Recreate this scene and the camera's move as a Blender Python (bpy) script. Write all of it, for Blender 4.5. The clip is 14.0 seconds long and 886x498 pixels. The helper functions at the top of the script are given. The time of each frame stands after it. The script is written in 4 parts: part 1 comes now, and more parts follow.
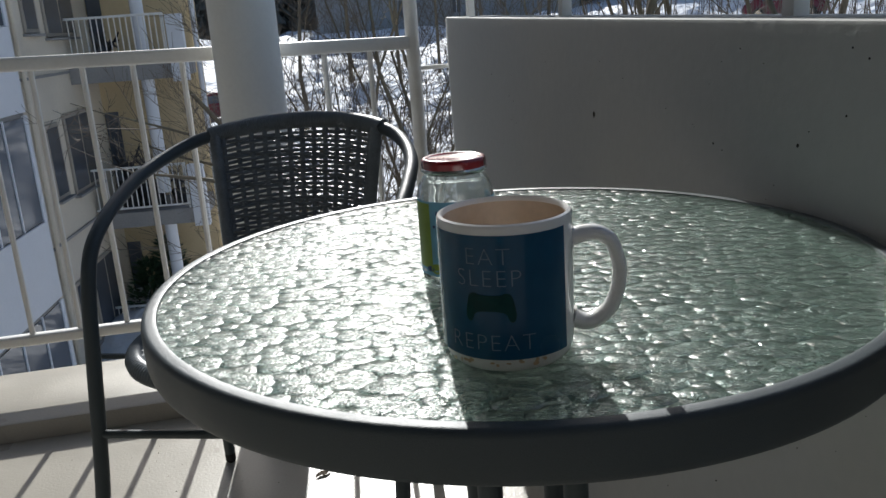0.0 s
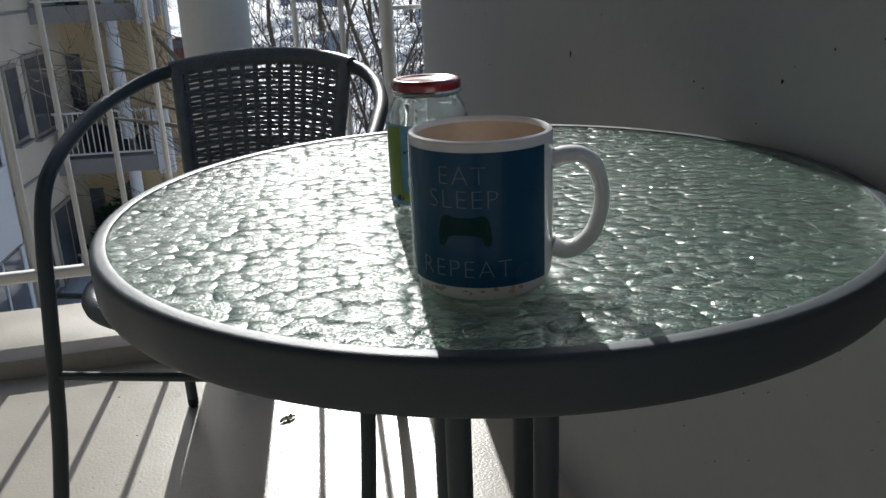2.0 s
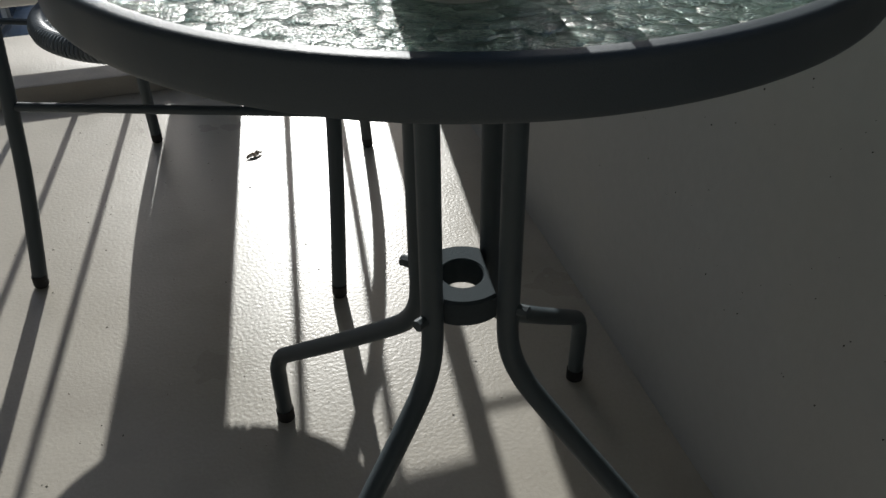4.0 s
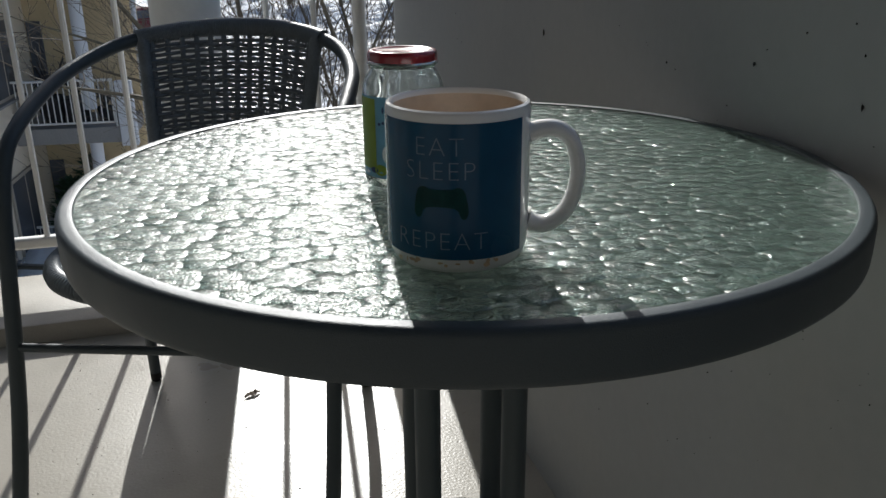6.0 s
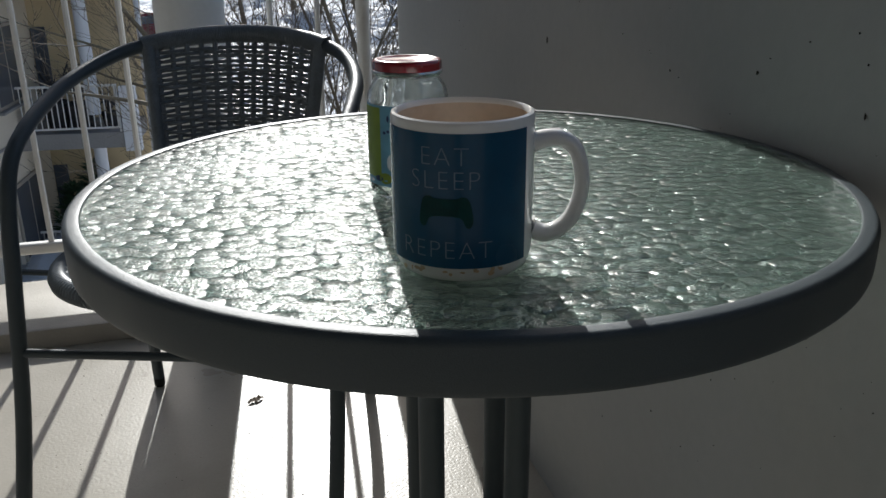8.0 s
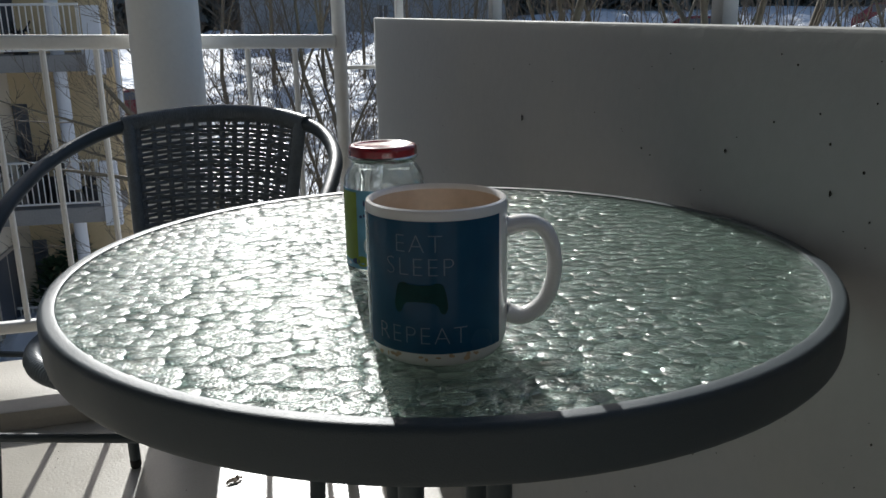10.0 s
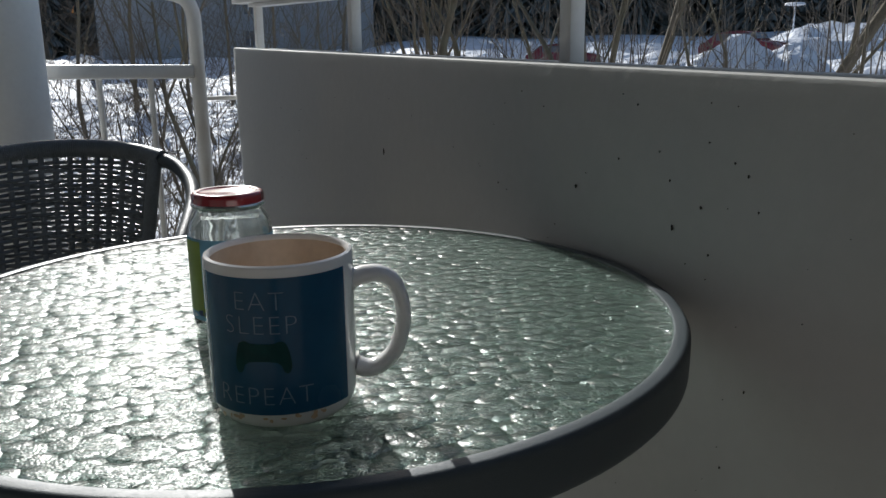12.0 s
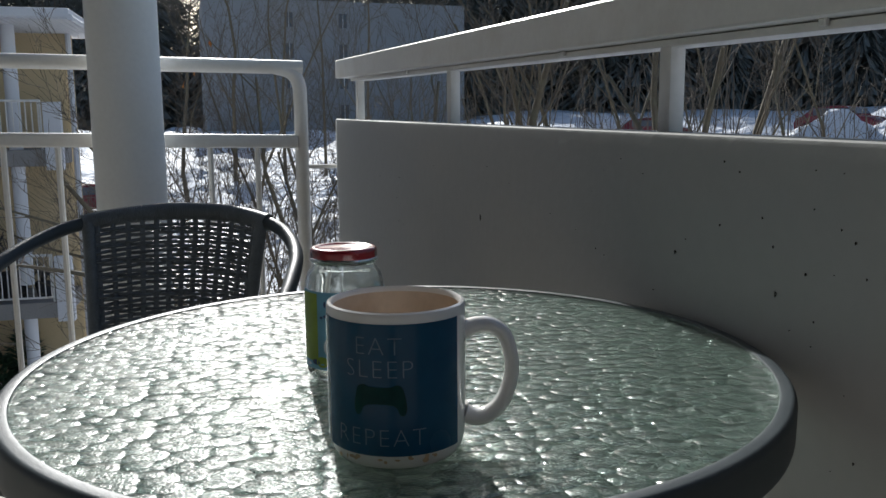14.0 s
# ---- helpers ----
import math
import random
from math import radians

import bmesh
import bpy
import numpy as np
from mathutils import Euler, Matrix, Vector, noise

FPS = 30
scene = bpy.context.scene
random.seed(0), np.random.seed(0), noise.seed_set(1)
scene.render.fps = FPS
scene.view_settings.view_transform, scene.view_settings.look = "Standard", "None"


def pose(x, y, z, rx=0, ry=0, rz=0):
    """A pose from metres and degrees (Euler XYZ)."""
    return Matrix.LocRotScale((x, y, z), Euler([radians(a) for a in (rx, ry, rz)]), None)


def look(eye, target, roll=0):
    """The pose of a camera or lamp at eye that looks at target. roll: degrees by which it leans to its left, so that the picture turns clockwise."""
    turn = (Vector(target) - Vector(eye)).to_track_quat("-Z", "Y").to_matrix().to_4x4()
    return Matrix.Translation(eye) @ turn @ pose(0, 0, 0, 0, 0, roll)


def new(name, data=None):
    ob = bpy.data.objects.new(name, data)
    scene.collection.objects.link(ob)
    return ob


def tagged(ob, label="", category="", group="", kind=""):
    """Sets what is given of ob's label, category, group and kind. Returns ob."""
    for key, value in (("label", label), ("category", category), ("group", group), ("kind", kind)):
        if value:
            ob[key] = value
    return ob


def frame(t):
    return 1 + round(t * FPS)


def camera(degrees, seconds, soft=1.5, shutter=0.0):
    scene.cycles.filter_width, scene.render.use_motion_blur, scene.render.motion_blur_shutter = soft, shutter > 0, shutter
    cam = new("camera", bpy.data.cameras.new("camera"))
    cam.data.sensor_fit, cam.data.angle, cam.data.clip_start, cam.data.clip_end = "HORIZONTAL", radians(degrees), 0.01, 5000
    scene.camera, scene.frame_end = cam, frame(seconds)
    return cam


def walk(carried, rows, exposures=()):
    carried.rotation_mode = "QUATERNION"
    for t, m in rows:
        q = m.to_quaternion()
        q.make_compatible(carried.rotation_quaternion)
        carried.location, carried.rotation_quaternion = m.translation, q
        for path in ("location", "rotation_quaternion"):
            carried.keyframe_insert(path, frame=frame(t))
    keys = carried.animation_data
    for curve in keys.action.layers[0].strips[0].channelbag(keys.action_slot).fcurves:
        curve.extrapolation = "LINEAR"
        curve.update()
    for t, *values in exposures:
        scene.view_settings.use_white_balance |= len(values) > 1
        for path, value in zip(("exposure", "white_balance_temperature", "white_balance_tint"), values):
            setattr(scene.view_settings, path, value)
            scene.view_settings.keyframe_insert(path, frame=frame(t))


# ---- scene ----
cam = camera(56.1, 14.0)
EXPOSURES = [(0.0, 0.24, 6050.0, 8.5), (1.5, 0.16, 6050.0, 8.5), (2.0, 0.17, 6050.0, 8.5), (2.5, -0.10, 6050.0, 8.5), (4.8, 0.04, 6050.0, 8.5), (6.0, 0.12, 6050.0, 8.5), (10.0, 0.16, 6050.0, 8.5), (14.0, 0.12, 6050.0, 8.5)]
PATH = [
    (0.0, -0.1827, -0.6351, 0.9266, -11.918, -15.525, 3.839),
    (0.5, -0.2015, -0.6285, 0.9156, -11.706, -15.360, 3.425),
    (1.0, -0.1923, -0.6200, 0.9076, -11.653, -15.954, 2.763),
    (1.5, -0.1842, -0.6130, 0.9035, -12.410, -17.964, 2.443),
    (2.0, -0.1802, -0.6093, 0.9011, -13.726, -18.839, 2.284),
    (2.5, -0.1750, -0.6044, 0.8812, -14.613, -25.133, 1.575),
    (2.7, -0.1750, -0.6044, 0.8772, -14.613, -29.233, 1.575),
    (3.7, -0.1809, -0.6056, 0.8757, -15.398, -36.500, 0.912),
    (4.8, -0.1869, -0.6068, 0.8892, -16.330, -29.808, 0.250),
    (5.0, -0.1869, -0.6068, 0.8892, -16.183, -26.608, 0.250),
    (5.5, -0.1861, -0.6101, 0.8990, -15.989, -21.820, 0.614),
    (6.0, -0.1851, -0.6078, 0.8967, -15.589, -20.280, 0.521),
    (6.5, -0.1889, -0.6099, 0.8965, -15.591, -20.130, 0.790),
    (7.0, -0.1877, -0.6074, 0.8943, -15.244, -20.034, 0.408),
    (7.2, -0.1877, -0.6074, 0.8943, -15.244, -20.064, 0.408),
    (9.3, -0.1842, -0.6130, 0.9093, -16.166, -16.918, 0.856),
    (9.5, -0.1842, -0.6130, 0.9093, -16.436, -15.818, 0.856),
    (10.0, -0.1835, -0.6124, 0.9089, -16.809, -15.141, 0.911),
    (10.5, -0.1834, -0.6136, 0.9105, -17.391, -14.847, 0.863),
    (11.0, -0.1806, -0.6110, 0.9098, -18.437, -14.646, 0.641),
    (11.5, -0.1712, -0.6065, 0.9151, -20.943, -14.101, 0.425),
    (12.0, -0.1634, -0.6064, 0.9202, -25.521, -13.560, 0.618),
    (12.5, -0.1669, -0.6106, 0.9202, -26.327, -12.985, 0.933),
    (13.0, -0.1687, -0.6111, 0.9179, -25.707, -12.382, 0.950),
    (13.5, -0.1760, -0.6234, 0.9234, -23.055, -9.924, 1.294),
    (14.0, -0.1861, -0.6232, 0.9156, -19.491, -8.625, 0.394),
]
walk(cam, [(t, pose(x, y, z, 90 + pitch, roll, yaw)) for t, x, y, z, yaw, pitch, roll in PATH], EXPOSURES)


# world, sun
SUN_EL, SUN_AZ = 28.3, 5.6
world = bpy.data.worlds.new("sky_world")
scene.world = world
world.use_nodes = True
wn = world.node_tree.nodes
sky = wn.new("ShaderNodeTexSky")
sky.sky_type = 'NISHITA'
sky.sun_disc = False
sky.dust_density, sky.ozone_density = 1.6, 0.8
sky.sun_elevation, sky.sun_rotation = radians(SUN_EL), radians(SUN_AZ)
wn["Background"].inputs["Strength"].default_value = 0.095
world.node_tree.links.new(sky.outputs[0], wn["Background"].inputs["Color"])
sun_data = bpy.data.lights.new("sun", 'SUN')
sun_data.energy, sun_data.angle, sun_data.color = 4.8, radians(0.53), (1.0, 0.95, 0.87)
sun = new("sun", sun_data)
sd = Vector((math.sin(radians(SUN_AZ)) * math.cos(radians(SUN_EL)), math.cos(radians(SUN_AZ)) * math.cos(radians(SUN_EL)), math.sin(radians(SUN_EL))))
sun.matrix_world = look(sd * 60, (0, 0, 0))


# ---- materials ----
def mat(name, color, rough=0.6, metal=0.0, vary=0.12, scale=8.0, fine=90.0, bump=0.15, bump_dist=0.002, stain=None, stain_amt=0.0, stain_scale=2.0,
        spec=0.5, transmission=0.0, ior=1.45, coat=0.0, per_object=0.0):
    m = bpy.data.materials.new(name)
    m.use_nodes = True
    nt = m.node_tree
    n, l = nt.nodes, nt.links
    b = n["Principled BSDF"]
    b.inputs["Roughness"].default_value, b.inputs["Metallic"].default_value = rough, metal
    b.inputs["Specular IOR Level"].default_value = spec
    b.inputs["Transmission Weight"].default_value, b.inputs["IOR"].default_value = transmission, ior
    b.inputs["Coat Weight"].default_value = coat
    tc = n.new("ShaderNodeTexCoord")

    def tex(s, detail=4.0):
        t = n.new("ShaderNodeTexNoise")
        t.inputs["Scale"].default_value, t.inputs["Detail"].default_value = s, detail
        l.new(tc.outputs["Object"], t.inputs["Vector"])
        return t

    big, small = tex(scale), tex(fine, 3.0)
    add = n.new("ShaderNodeMath")
    add.operation = 'ADD'
    l.new(big.outputs["Fac"], add.inputs[0])
    l.new(small.outputs["Fac"], add.inputs[1])
    ramp = n.new("ShaderNodeMapRange")
    ramp.inputs["From Min"].default_value, ramp.inputs["From Max"].default_value = 0.6, 1.4
    ramp.inputs["To Min"].default_value, ramp.inputs["To Max"].default_value = 1 - vary, 1 + vary
    l.new(add.outputs[0], ramp.inputs["Value"])
    value = ramp.outputs[0]
    if per_object:
        info = n.new("ShaderNodeObjectInfo")
        r2 = n.new("ShaderNodeMapRange")
        r2.inputs["To Min"].default_value, r2.inputs["To Max"].default_value = 1 - per_object, 1 + per_object
        l.new(info.outputs["Random"], r2.inputs["Value"])
        mm = n.new("ShaderNodeMath")
        mm.operation = 'MULTIPLY'
        l.new(value, mm.inputs[0])
        l.new(r2.outputs[0], mm.inputs[1])
        value = mm.outputs[0]
    mul = n.new("ShaderNodeVectorMath")
    mul.operation = 'SCALE'
    mul.inputs[0].default_value = color[:3]
    l.new(value, mul.inputs["Scale"])
    col = mul.outputs[0]
    if stain:
        st = tex(stain_scale, 6.0)
        mr = n.new("ShaderNodeMapRange")
        mr.inputs["From Min"].default_value, mr.inputs["From Max"].default_value = 0.5, 0.72
        mr.inputs["To Max"].default_value = stain_amt
        l.new(st.outputs["Fac"], mr.inputs["Value"])
        mx = n.new("ShaderNodeMix")
        mx.data_type = 'RGBA'
        l.new(mr.outputs[0], mx.inputs["Factor"])
        l.new(col, mx.inputs[6])
        mx.inputs[7].default_value = (*stain, 1)
        col = mx.outputs[2]
    l.new(col, b.inputs["Base Color"])
    rr = n.new("ShaderNodeMapRange")
    rr.inputs["From Min"].default_value, rr.inputs["From Max"].default_value = 0.3, 0.7
    rr.inputs["To Min"].default_value, rr.inputs["To Max"].default_value = max(0.0, rough - 0.08), min(1.0, rough + 0.08)
    l.new(big.outputs["Fac"], rr.inputs["Value"])
    l.new(rr.outputs[0], b.inputs["Roughness"])
    if bump:
        bp = n.new("ShaderNodeBump")
        bp.inputs["Strength"].default_value, bp.inputs["Distance"].default_value = bump, bump_dist
        l.new(small.outputs["Fac"], bp.inputs["Height"])
        l.new(bp.outputs[0], b.inputs["Normal"])
    return m


# dark grey of the unseen walls and ceiling, set by the bounce they give
UNSEEN_GREY = mat("unseen_wall_grey", (0.13, 0.127, 0.125), 0.85, vary=0.08, scale=2, fine=40, bump=0.3)
WALL_PAINT = mat("white_wall_paint", (0.375, 0.38, 0.375), 0.75, vary=0.04, scale=3, fine=60, bump=0.25, bump_dist=0.002, stain=(0.5, 0.48, 0.42), stain_amt=0.25, stain_scale=2.5)
FLOOR_PAINT = mat("floor_paint", (0.40, 0.372, 0.318), 0.33, vary=0.07, scale=4, fine=170, bump=0.3, bump_dist=0.0018, stain=(0.31, 0.285, 0.24), stain_amt=0.65, stain_scale=5, spec=0.33)
RAIL_PAINT = mat("white_rail_paint", (0.78, 0.77, 0.74), 0.42, vary=0.05, scale=6, fine=120, bump=0.12, bump_dist=0.001, stain=(0.55, 0.5, 0.42), stain_amt=0.3, stain_scale=12)
PILLAR_PAINT = mat("pillar_paint", (0.80, 0.815, 0.81), 0.6, vary=0.04, scale=4, fine=100, bump=0.12, bump_dist=0.001)
STEEL = mat("powder_coated_steel", (0.060, 0.075, 0.083), 0.44, vary=0.12, scale=15, fine=1400, bump=0.5, bump_dist=0.0005, spec=0.42)
# darker, duller copy of STEEL; stands in for the glass dimming the sun
DIMMED_STEEL = mat("dimmed_clamp_steel", (0.055, 0.066, 0.072), 0.75, vary=0.15, scale=20, fine=700, bump=0.4, bump_dist=0.0005, spec=0.04)
# black rattan with veiling haze put into its colour, hence the bluish grey
RATTAN = mat("haze_lifted_rattan", (0.165, 0.186, 0.202), 0.42, vary=0.25, scale=40, fine=300, bump=0.2, bump_dist=0.0005, per_object=0.15)
CERAMIC = mat("white_ceramic", (0.80, 0.79, 0.77), 0.12, vary=0.02, scale=20, fine=200, bump=0.03, bump_dist=0.0005, coat=0.3)
TEA = mat("tea_stained_glaze", (0.52, 0.44, 0.36), 0.2, vary=0.12, scale=35, fine=200, bump=0.0, stain=(0.46, 0.33, 0.21), stain_amt=0.5, stain_scale=30)
TEA_LIQUID = mat("milky_tea", (0.42, 0.25, 0.13), 0.08, vary=0.05, scale=30, bump=0)
PRINT_BLUE = mat("blue_print", (0.011, 0.074, 0.150), 0.22, vary=0.10, scale=14, fine=120, bump=0.02, bump_dist=0.0003, spec=0.35)
PRINT_WHITE = mat("pale_print", (0.16, 0.23, 0.30), 0.3, vary=0.08, scale=60, bump=0)
PRINT_DARK = mat("dark_green_print", (0.004, 0.046, 0.046), 0.35, vary=0.2, scale=90, bump=0, spec=0.15)
RUST = mat("brown_drip_stain", (0.50, 0.36, 0.22), 0.4, vary=0.3, scale=200, bump=0)
LID_RED = mat("red_lid", (0.24, 0.013, 0.020), 0.24, vary=0.12, scale=50, bump=0.05, bump_dist=0.0004, coat=0.7)
LID_RIM = mat("tin_rim", (0.6, 0.6, 0.6), 0.25, metal=1.0, vary=0.06, bump=0.05, bump_dist=0.0004)
LABEL_BLUE = mat("label_blue", (0.15, 0.34, 0.48), 0.4, vary=0.15, scale=60, bump=0)
LABEL_GREEN = mat("label_green", (0.22, 0.30, 0.03), 0.4, vary=0.12, scale=60, bump=0)
LABEL_WHITE = mat("label_white", (0.75, 0.78, 0.8), 0.4, vary=0.05, bump=0)
LABEL_NAVY = mat("label_navy", (0.02, 0.04, 0.12), 0.4, vary=0.1, bump=0)


def glass(name, color, rough, ior=1.5):
    m = bpy.data.materials.new(name)
    m.use_nodes = True
    b = m.node_tree.nodes["Principled BSDF"]
    b.inputs["Base Color"].default_value = (*color, 1)
    b.inputs["Roughness"].default_value = rough
    b.inputs["IOR"].default_value = ior
    b.inputs["Transmission Weight"].default_value = 1.0
    return m


JAR_GLASS = glass("jar_glass", (0.93, 0.97, 0.96), 0.02)


def bloom(m, least, most):
    """Dried splashes and bloom on clear glass."""
    n, l = m.node_tree.nodes, m.node_tree.links
    tc, spots, veil = n.new("ShaderNodeTexCoord"), n.new("ShaderNodeTexNoise"), n.new("ShaderNodeMapRange")
    spots.inputs["Scale"].default_value, spots.inputs["Detail"].default_value = 160, 6
    l.new(tc.outputs["Object"], spots.inputs["Vector"])
    veil.inputs["From Min"].default_value, veil.inputs["From Max"].default_value = 0.42, 0.68
    veil.inputs["To Min"].default_value, veil.inputs["To Max"].default_value = least, most
    l.new(spots.outputs["Fac"], veil.inputs["Value"])
    white, through_light, both, mix = n.new("ShaderNodeBsdfDiffuse"), n.new("ShaderNodeBsdfTranslucent"), n.new("ShaderNodeMixShader"), n.new("ShaderNodeMixShader")
    white.inputs["Color"].default_value = through_light.inputs["Color"].default_value = (0.7, 0.72, 0.72, 1)
    both.inputs[0].default_value = 0.5
    l.new(white.outputs[0], both.inputs[1])
    l.new(through_light.outputs[0], both.inputs[2])
    l.new(veil.outputs[0], mix.inputs[0])
    l.new(n["Principled BSDF"].outputs[0], mix.inputs[1])
    l.new(both.outputs[0], mix.inputs[2])
    l.new(mix.outputs[0], n["Material Output"].inputs["Surface"])


bloom(JAR_GLASS, 0.02, 0.16)
WINDOW_GLASS = mat("window_glass", (0.09, 0.10, 0.12), 0.06, vary=0.2, scale=0.8, bump=0)


def hammered_glass():
    """Pressed table glass: rounded lumps about a centimetre across on a slightly green pane."""
    m = glass("hammered_table_glass", (0.27, 0.375, 0.33), 0.045)
    nt = m.node_tree
    n, l = nt.nodes, nt.links
    b = n["Principled BSDF"]
    b.inputs["Coat Weight"].default_value, b.inputs["Coat Roughness"].default_value = 0.28, 0.30
    tc = n.new("ShaderNodeTexCoord")
    warp = n.new("ShaderNodeTexNoise")
    warp.inputs["Scale"].default_value = 45
    l.new(tc.outputs["Object"], warp.inputs["Vector"])
    mixv = n.new("ShaderNodeMix")
    mixv.data_type = 'RGBA'
    mixv.blend_type = 'LINEAR_LIGHT'
    mixv.inputs["Factor"].default_value = 0.0035
    l.new(tc.outputs["Object"], mixv.inputs[6])
    l.new(warp.outputs["Color"], mixv.inputs[7])
    v = n.new("ShaderNodeTexVoronoi")
    v.feature = 'F1'
    v.inputs["Scale"].default_value = 84
    v.inputs["Randomness"].default_value = 0.78
    l.new(mixv.outputs[2], v.inputs["Vector"])
    # rounded lumps with creases between them and a grainy skin
    dome = n.new("ShaderNodeMath")
    dome.operation = 'MULTIPLY'
    l.new(v.outputs["Distance"], dome.inputs[0])
    l.new(v.outputs["Distance"], dome.inputs[1])
    # lumps of uneven height
    split = n.new("ShaderNodeSeparateColor")
    l.new(v.outputs["Color"], split.inputs[0])
    lift = n.new("ShaderNodeMapRange")
    lift.inputs["To Min"].default_value, lift.inputs["To Max"].default_value = 0.55, 1.45
    l.new(split.outputs[0], lift.inputs["Value"])
    lump = n.new("ShaderNodeMath")
    lump.operation = 'MULTIPLY'
    l.new(dome.outputs[0], lump.inputs[0])
    l.new(lift.outputs[0], lump.inputs[1])
    fine = n.new("ShaderNodeTexNoise")
    fine.inputs["Scale"].default_value, fine.inputs["Detail"].default_value = 600, 0.5
    l.new(tc.outputs["Object"], fine.inputs["Vector"])
    # the grain sits on the lumps, the creases are smooth
    grain = n.new("ShaderNodeMapRange")
    grain.inputs["From Min"].default_value, grain.inputs["From Max"].default_value = 0.30, 0.62
    grain.inputs["To Min"].default_value, grain.inputs["To Max"].default_value = 0.30, 0.07
    l.new(v.outputs["Distance"], grain.inputs["Value"])
    mul = n.new("ShaderNodeMath")
    mul.operation = 'MULTIPLY_ADD'
    l.new(grain.outputs[0], mul.inputs[1])
    l.new(fine.outputs["Fac"], mul.inputs[0])
    l.new(lump.outputs[0], mul.inputs[2])
    bp = n.new("ShaderNodeBump")
    bp.invert = True
    bp.inputs["Strength"].default_value, bp.inputs["Distance"].default_value = 0.9, 0.0042
    l.new(mul.outputs[0], bp.inputs["Height"])
    l.new(bp.outputs[0], b.inputs["Normal"])
    # a thin film of dirt evens the lumps out and gives a broad sheen
    film = n.new("ShaderNodeBump")
    film.invert = True
    film.inputs["Strength"].default_value, film.inputs["Distance"].default_value = 0.55, 0.0042
    l.new(mul.outputs[0], film.inputs["Height"])
    l.new(film.outputs[0], b.inputs["Coat Normal"])
    # dust and the pressed underside scatter part of the light
    dif = n.new("ShaderNodeBsdfDiffuse")
    dif.inputs["Color"].default_value = (0.175, 0.225, 0.195, 1)
    tra = n.new("ShaderNodeBsdfTranslucent")
    tra.inputs["Color"].default_value = (0.16, 0.26, 0.22, 1)
    for s in (dif, tra):
        l.new(bp.outputs[0], s.inputs["Normal"])
    sc = n.new("ShaderNodeMixShader")
    sc.inputs[0].default_value = 0.4
    l.new(dif.outputs[0], sc.inputs[1])
    l.new(tra.outputs[0], sc.inputs[2])
    mix = n.new("ShaderNodeMixShader")
    # dried water marks: thin wandering lines, and uneven dust
    mark = n.new("ShaderNodeTexNoise")
    mark.inputs["Scale"].default_value, mark.inputs["Detail"].default_value = 22, 5
    l.new(tc.outputs["Object"], mark.inputs["Vector"])
    off = n.new("ShaderNodeMath")
    off.operation = 'SUBTRACT'
    off.inputs[1].default_value = 0.62
    l.new(mark.outputs["Fac"], off.inputs[0])
    ab = n.new("ShaderNodeMath")
    ab.operation = 'ABSOLUTE'
    l.new(off.outputs[0], ab.inputs[0])
    line = n.new("ShaderNodeMapRange")
    line.inputs["From Min"].default_value, line.inputs["From Max"].default_value = 0.0, 0.012
    line.inputs["To Min"].default_value, line.inputs["To Max"].default_value = 0.42, 0.0
    l.new(ab.outputs[0], line.inputs["Value"])
    dust = n.new("ShaderNodeTexNoise")
    dust.inputs["Scale"].default_value, dust.inputs["Detail"].default_value = 60, 6
    l.new(tc.outputs["Object"], dust.inputs["Vector"])
    haze = n.new("ShaderNodeMapRange")
    haze.inputs["From Min"].default_value, haze.inputs["From Max"].default_value = 0.35, 0.7
    haze.inputs["To Min"].default_value, haze.inputs["To Max"].default_value = 0.14, 0.36
    l.new(dust.outputs["Fac"], haze.inputs["Value"])
    tot = n.new("ShaderNodeMath")
    tot.operation = 'ADD'
    l.new(line.outputs[0], tot.inputs[0])
    l.new(haze.outputs[0], tot.inputs[1])
    l.new(tot.outputs[0], mix.inputs[0])
    l.new(b.outputs[0], mix.inputs[1])
    l.new(sc.outputs[0], mix.inputs[2])
    l.new(mix.outputs[0], n["Material Output"].inputs["Surface"])
    return m


TABLE_GLASS = hammered_glass()
# the stain colour darkens the snow in patches, as dappled shade besides dirt
SNOW = mat("snow", (0.64, 0.67, 0.72), 0.7, vary=0.10, scale=0.5, fine=1.3, bump=1.0, bump_dist=0.35, stain=(0.45, 0.43, 0.42), stain_amt=0.5, stain_scale=0.15)
BARK = mat("bark", (0.14, 0.112, 0.072), 0.85, vary=0.35, scale=6, fine=40, bump=0.6, bump_dist=0.01, stain=(0.14, 0.15, 0.10), stain_amt=0.5, stain_scale=3)
TWIG = mat("twig", (0.15, 0.12, 0.09), 0.8, vary=0.25, scale=3, bump=0)
YELLOW_WALL = mat("yellow_plaster", (0.64, 0.515, 0.32), 0.85, vary=0.06, scale=1.2, fine=20, bump=0.2, bump_dist=0.01, stain=(0.45, 0.36, 0.2), stain_amt=0.3, stain_scale=0.8)
CREAM_WALL = mat("cream_plaster", (0.68, 0.61, 0.50), 0.85, vary=0.06, scale=1.2, fine=20, bump=0.2, bump_dist=0.01, stain=(0.45, 0.4, 0.32), stain_amt=0.3, stain_scale=0.8)
FRAME_WOOD = mat("window_frame_paint", (0.36, 0.32, 0.27), 0.6, vary=0.08, scale=3, fine=30, bump=0.05)
PANEL_WHITE = mat("balcony_panel_white", (0.72, 0.73, 0.76), 0.6, vary=0.04, scale=2, fine=30, bump=0.05)
GREY_WALL = mat("grey_render", (0.29, 0.29, 0.295), 0.85, vary=0.1, scale=0.4, fine=6, bump=0.2, bump_dist=0.02, stain=(0.24, 0.245, 0.255), stain_amt=0.5, stain_scale=0.2)
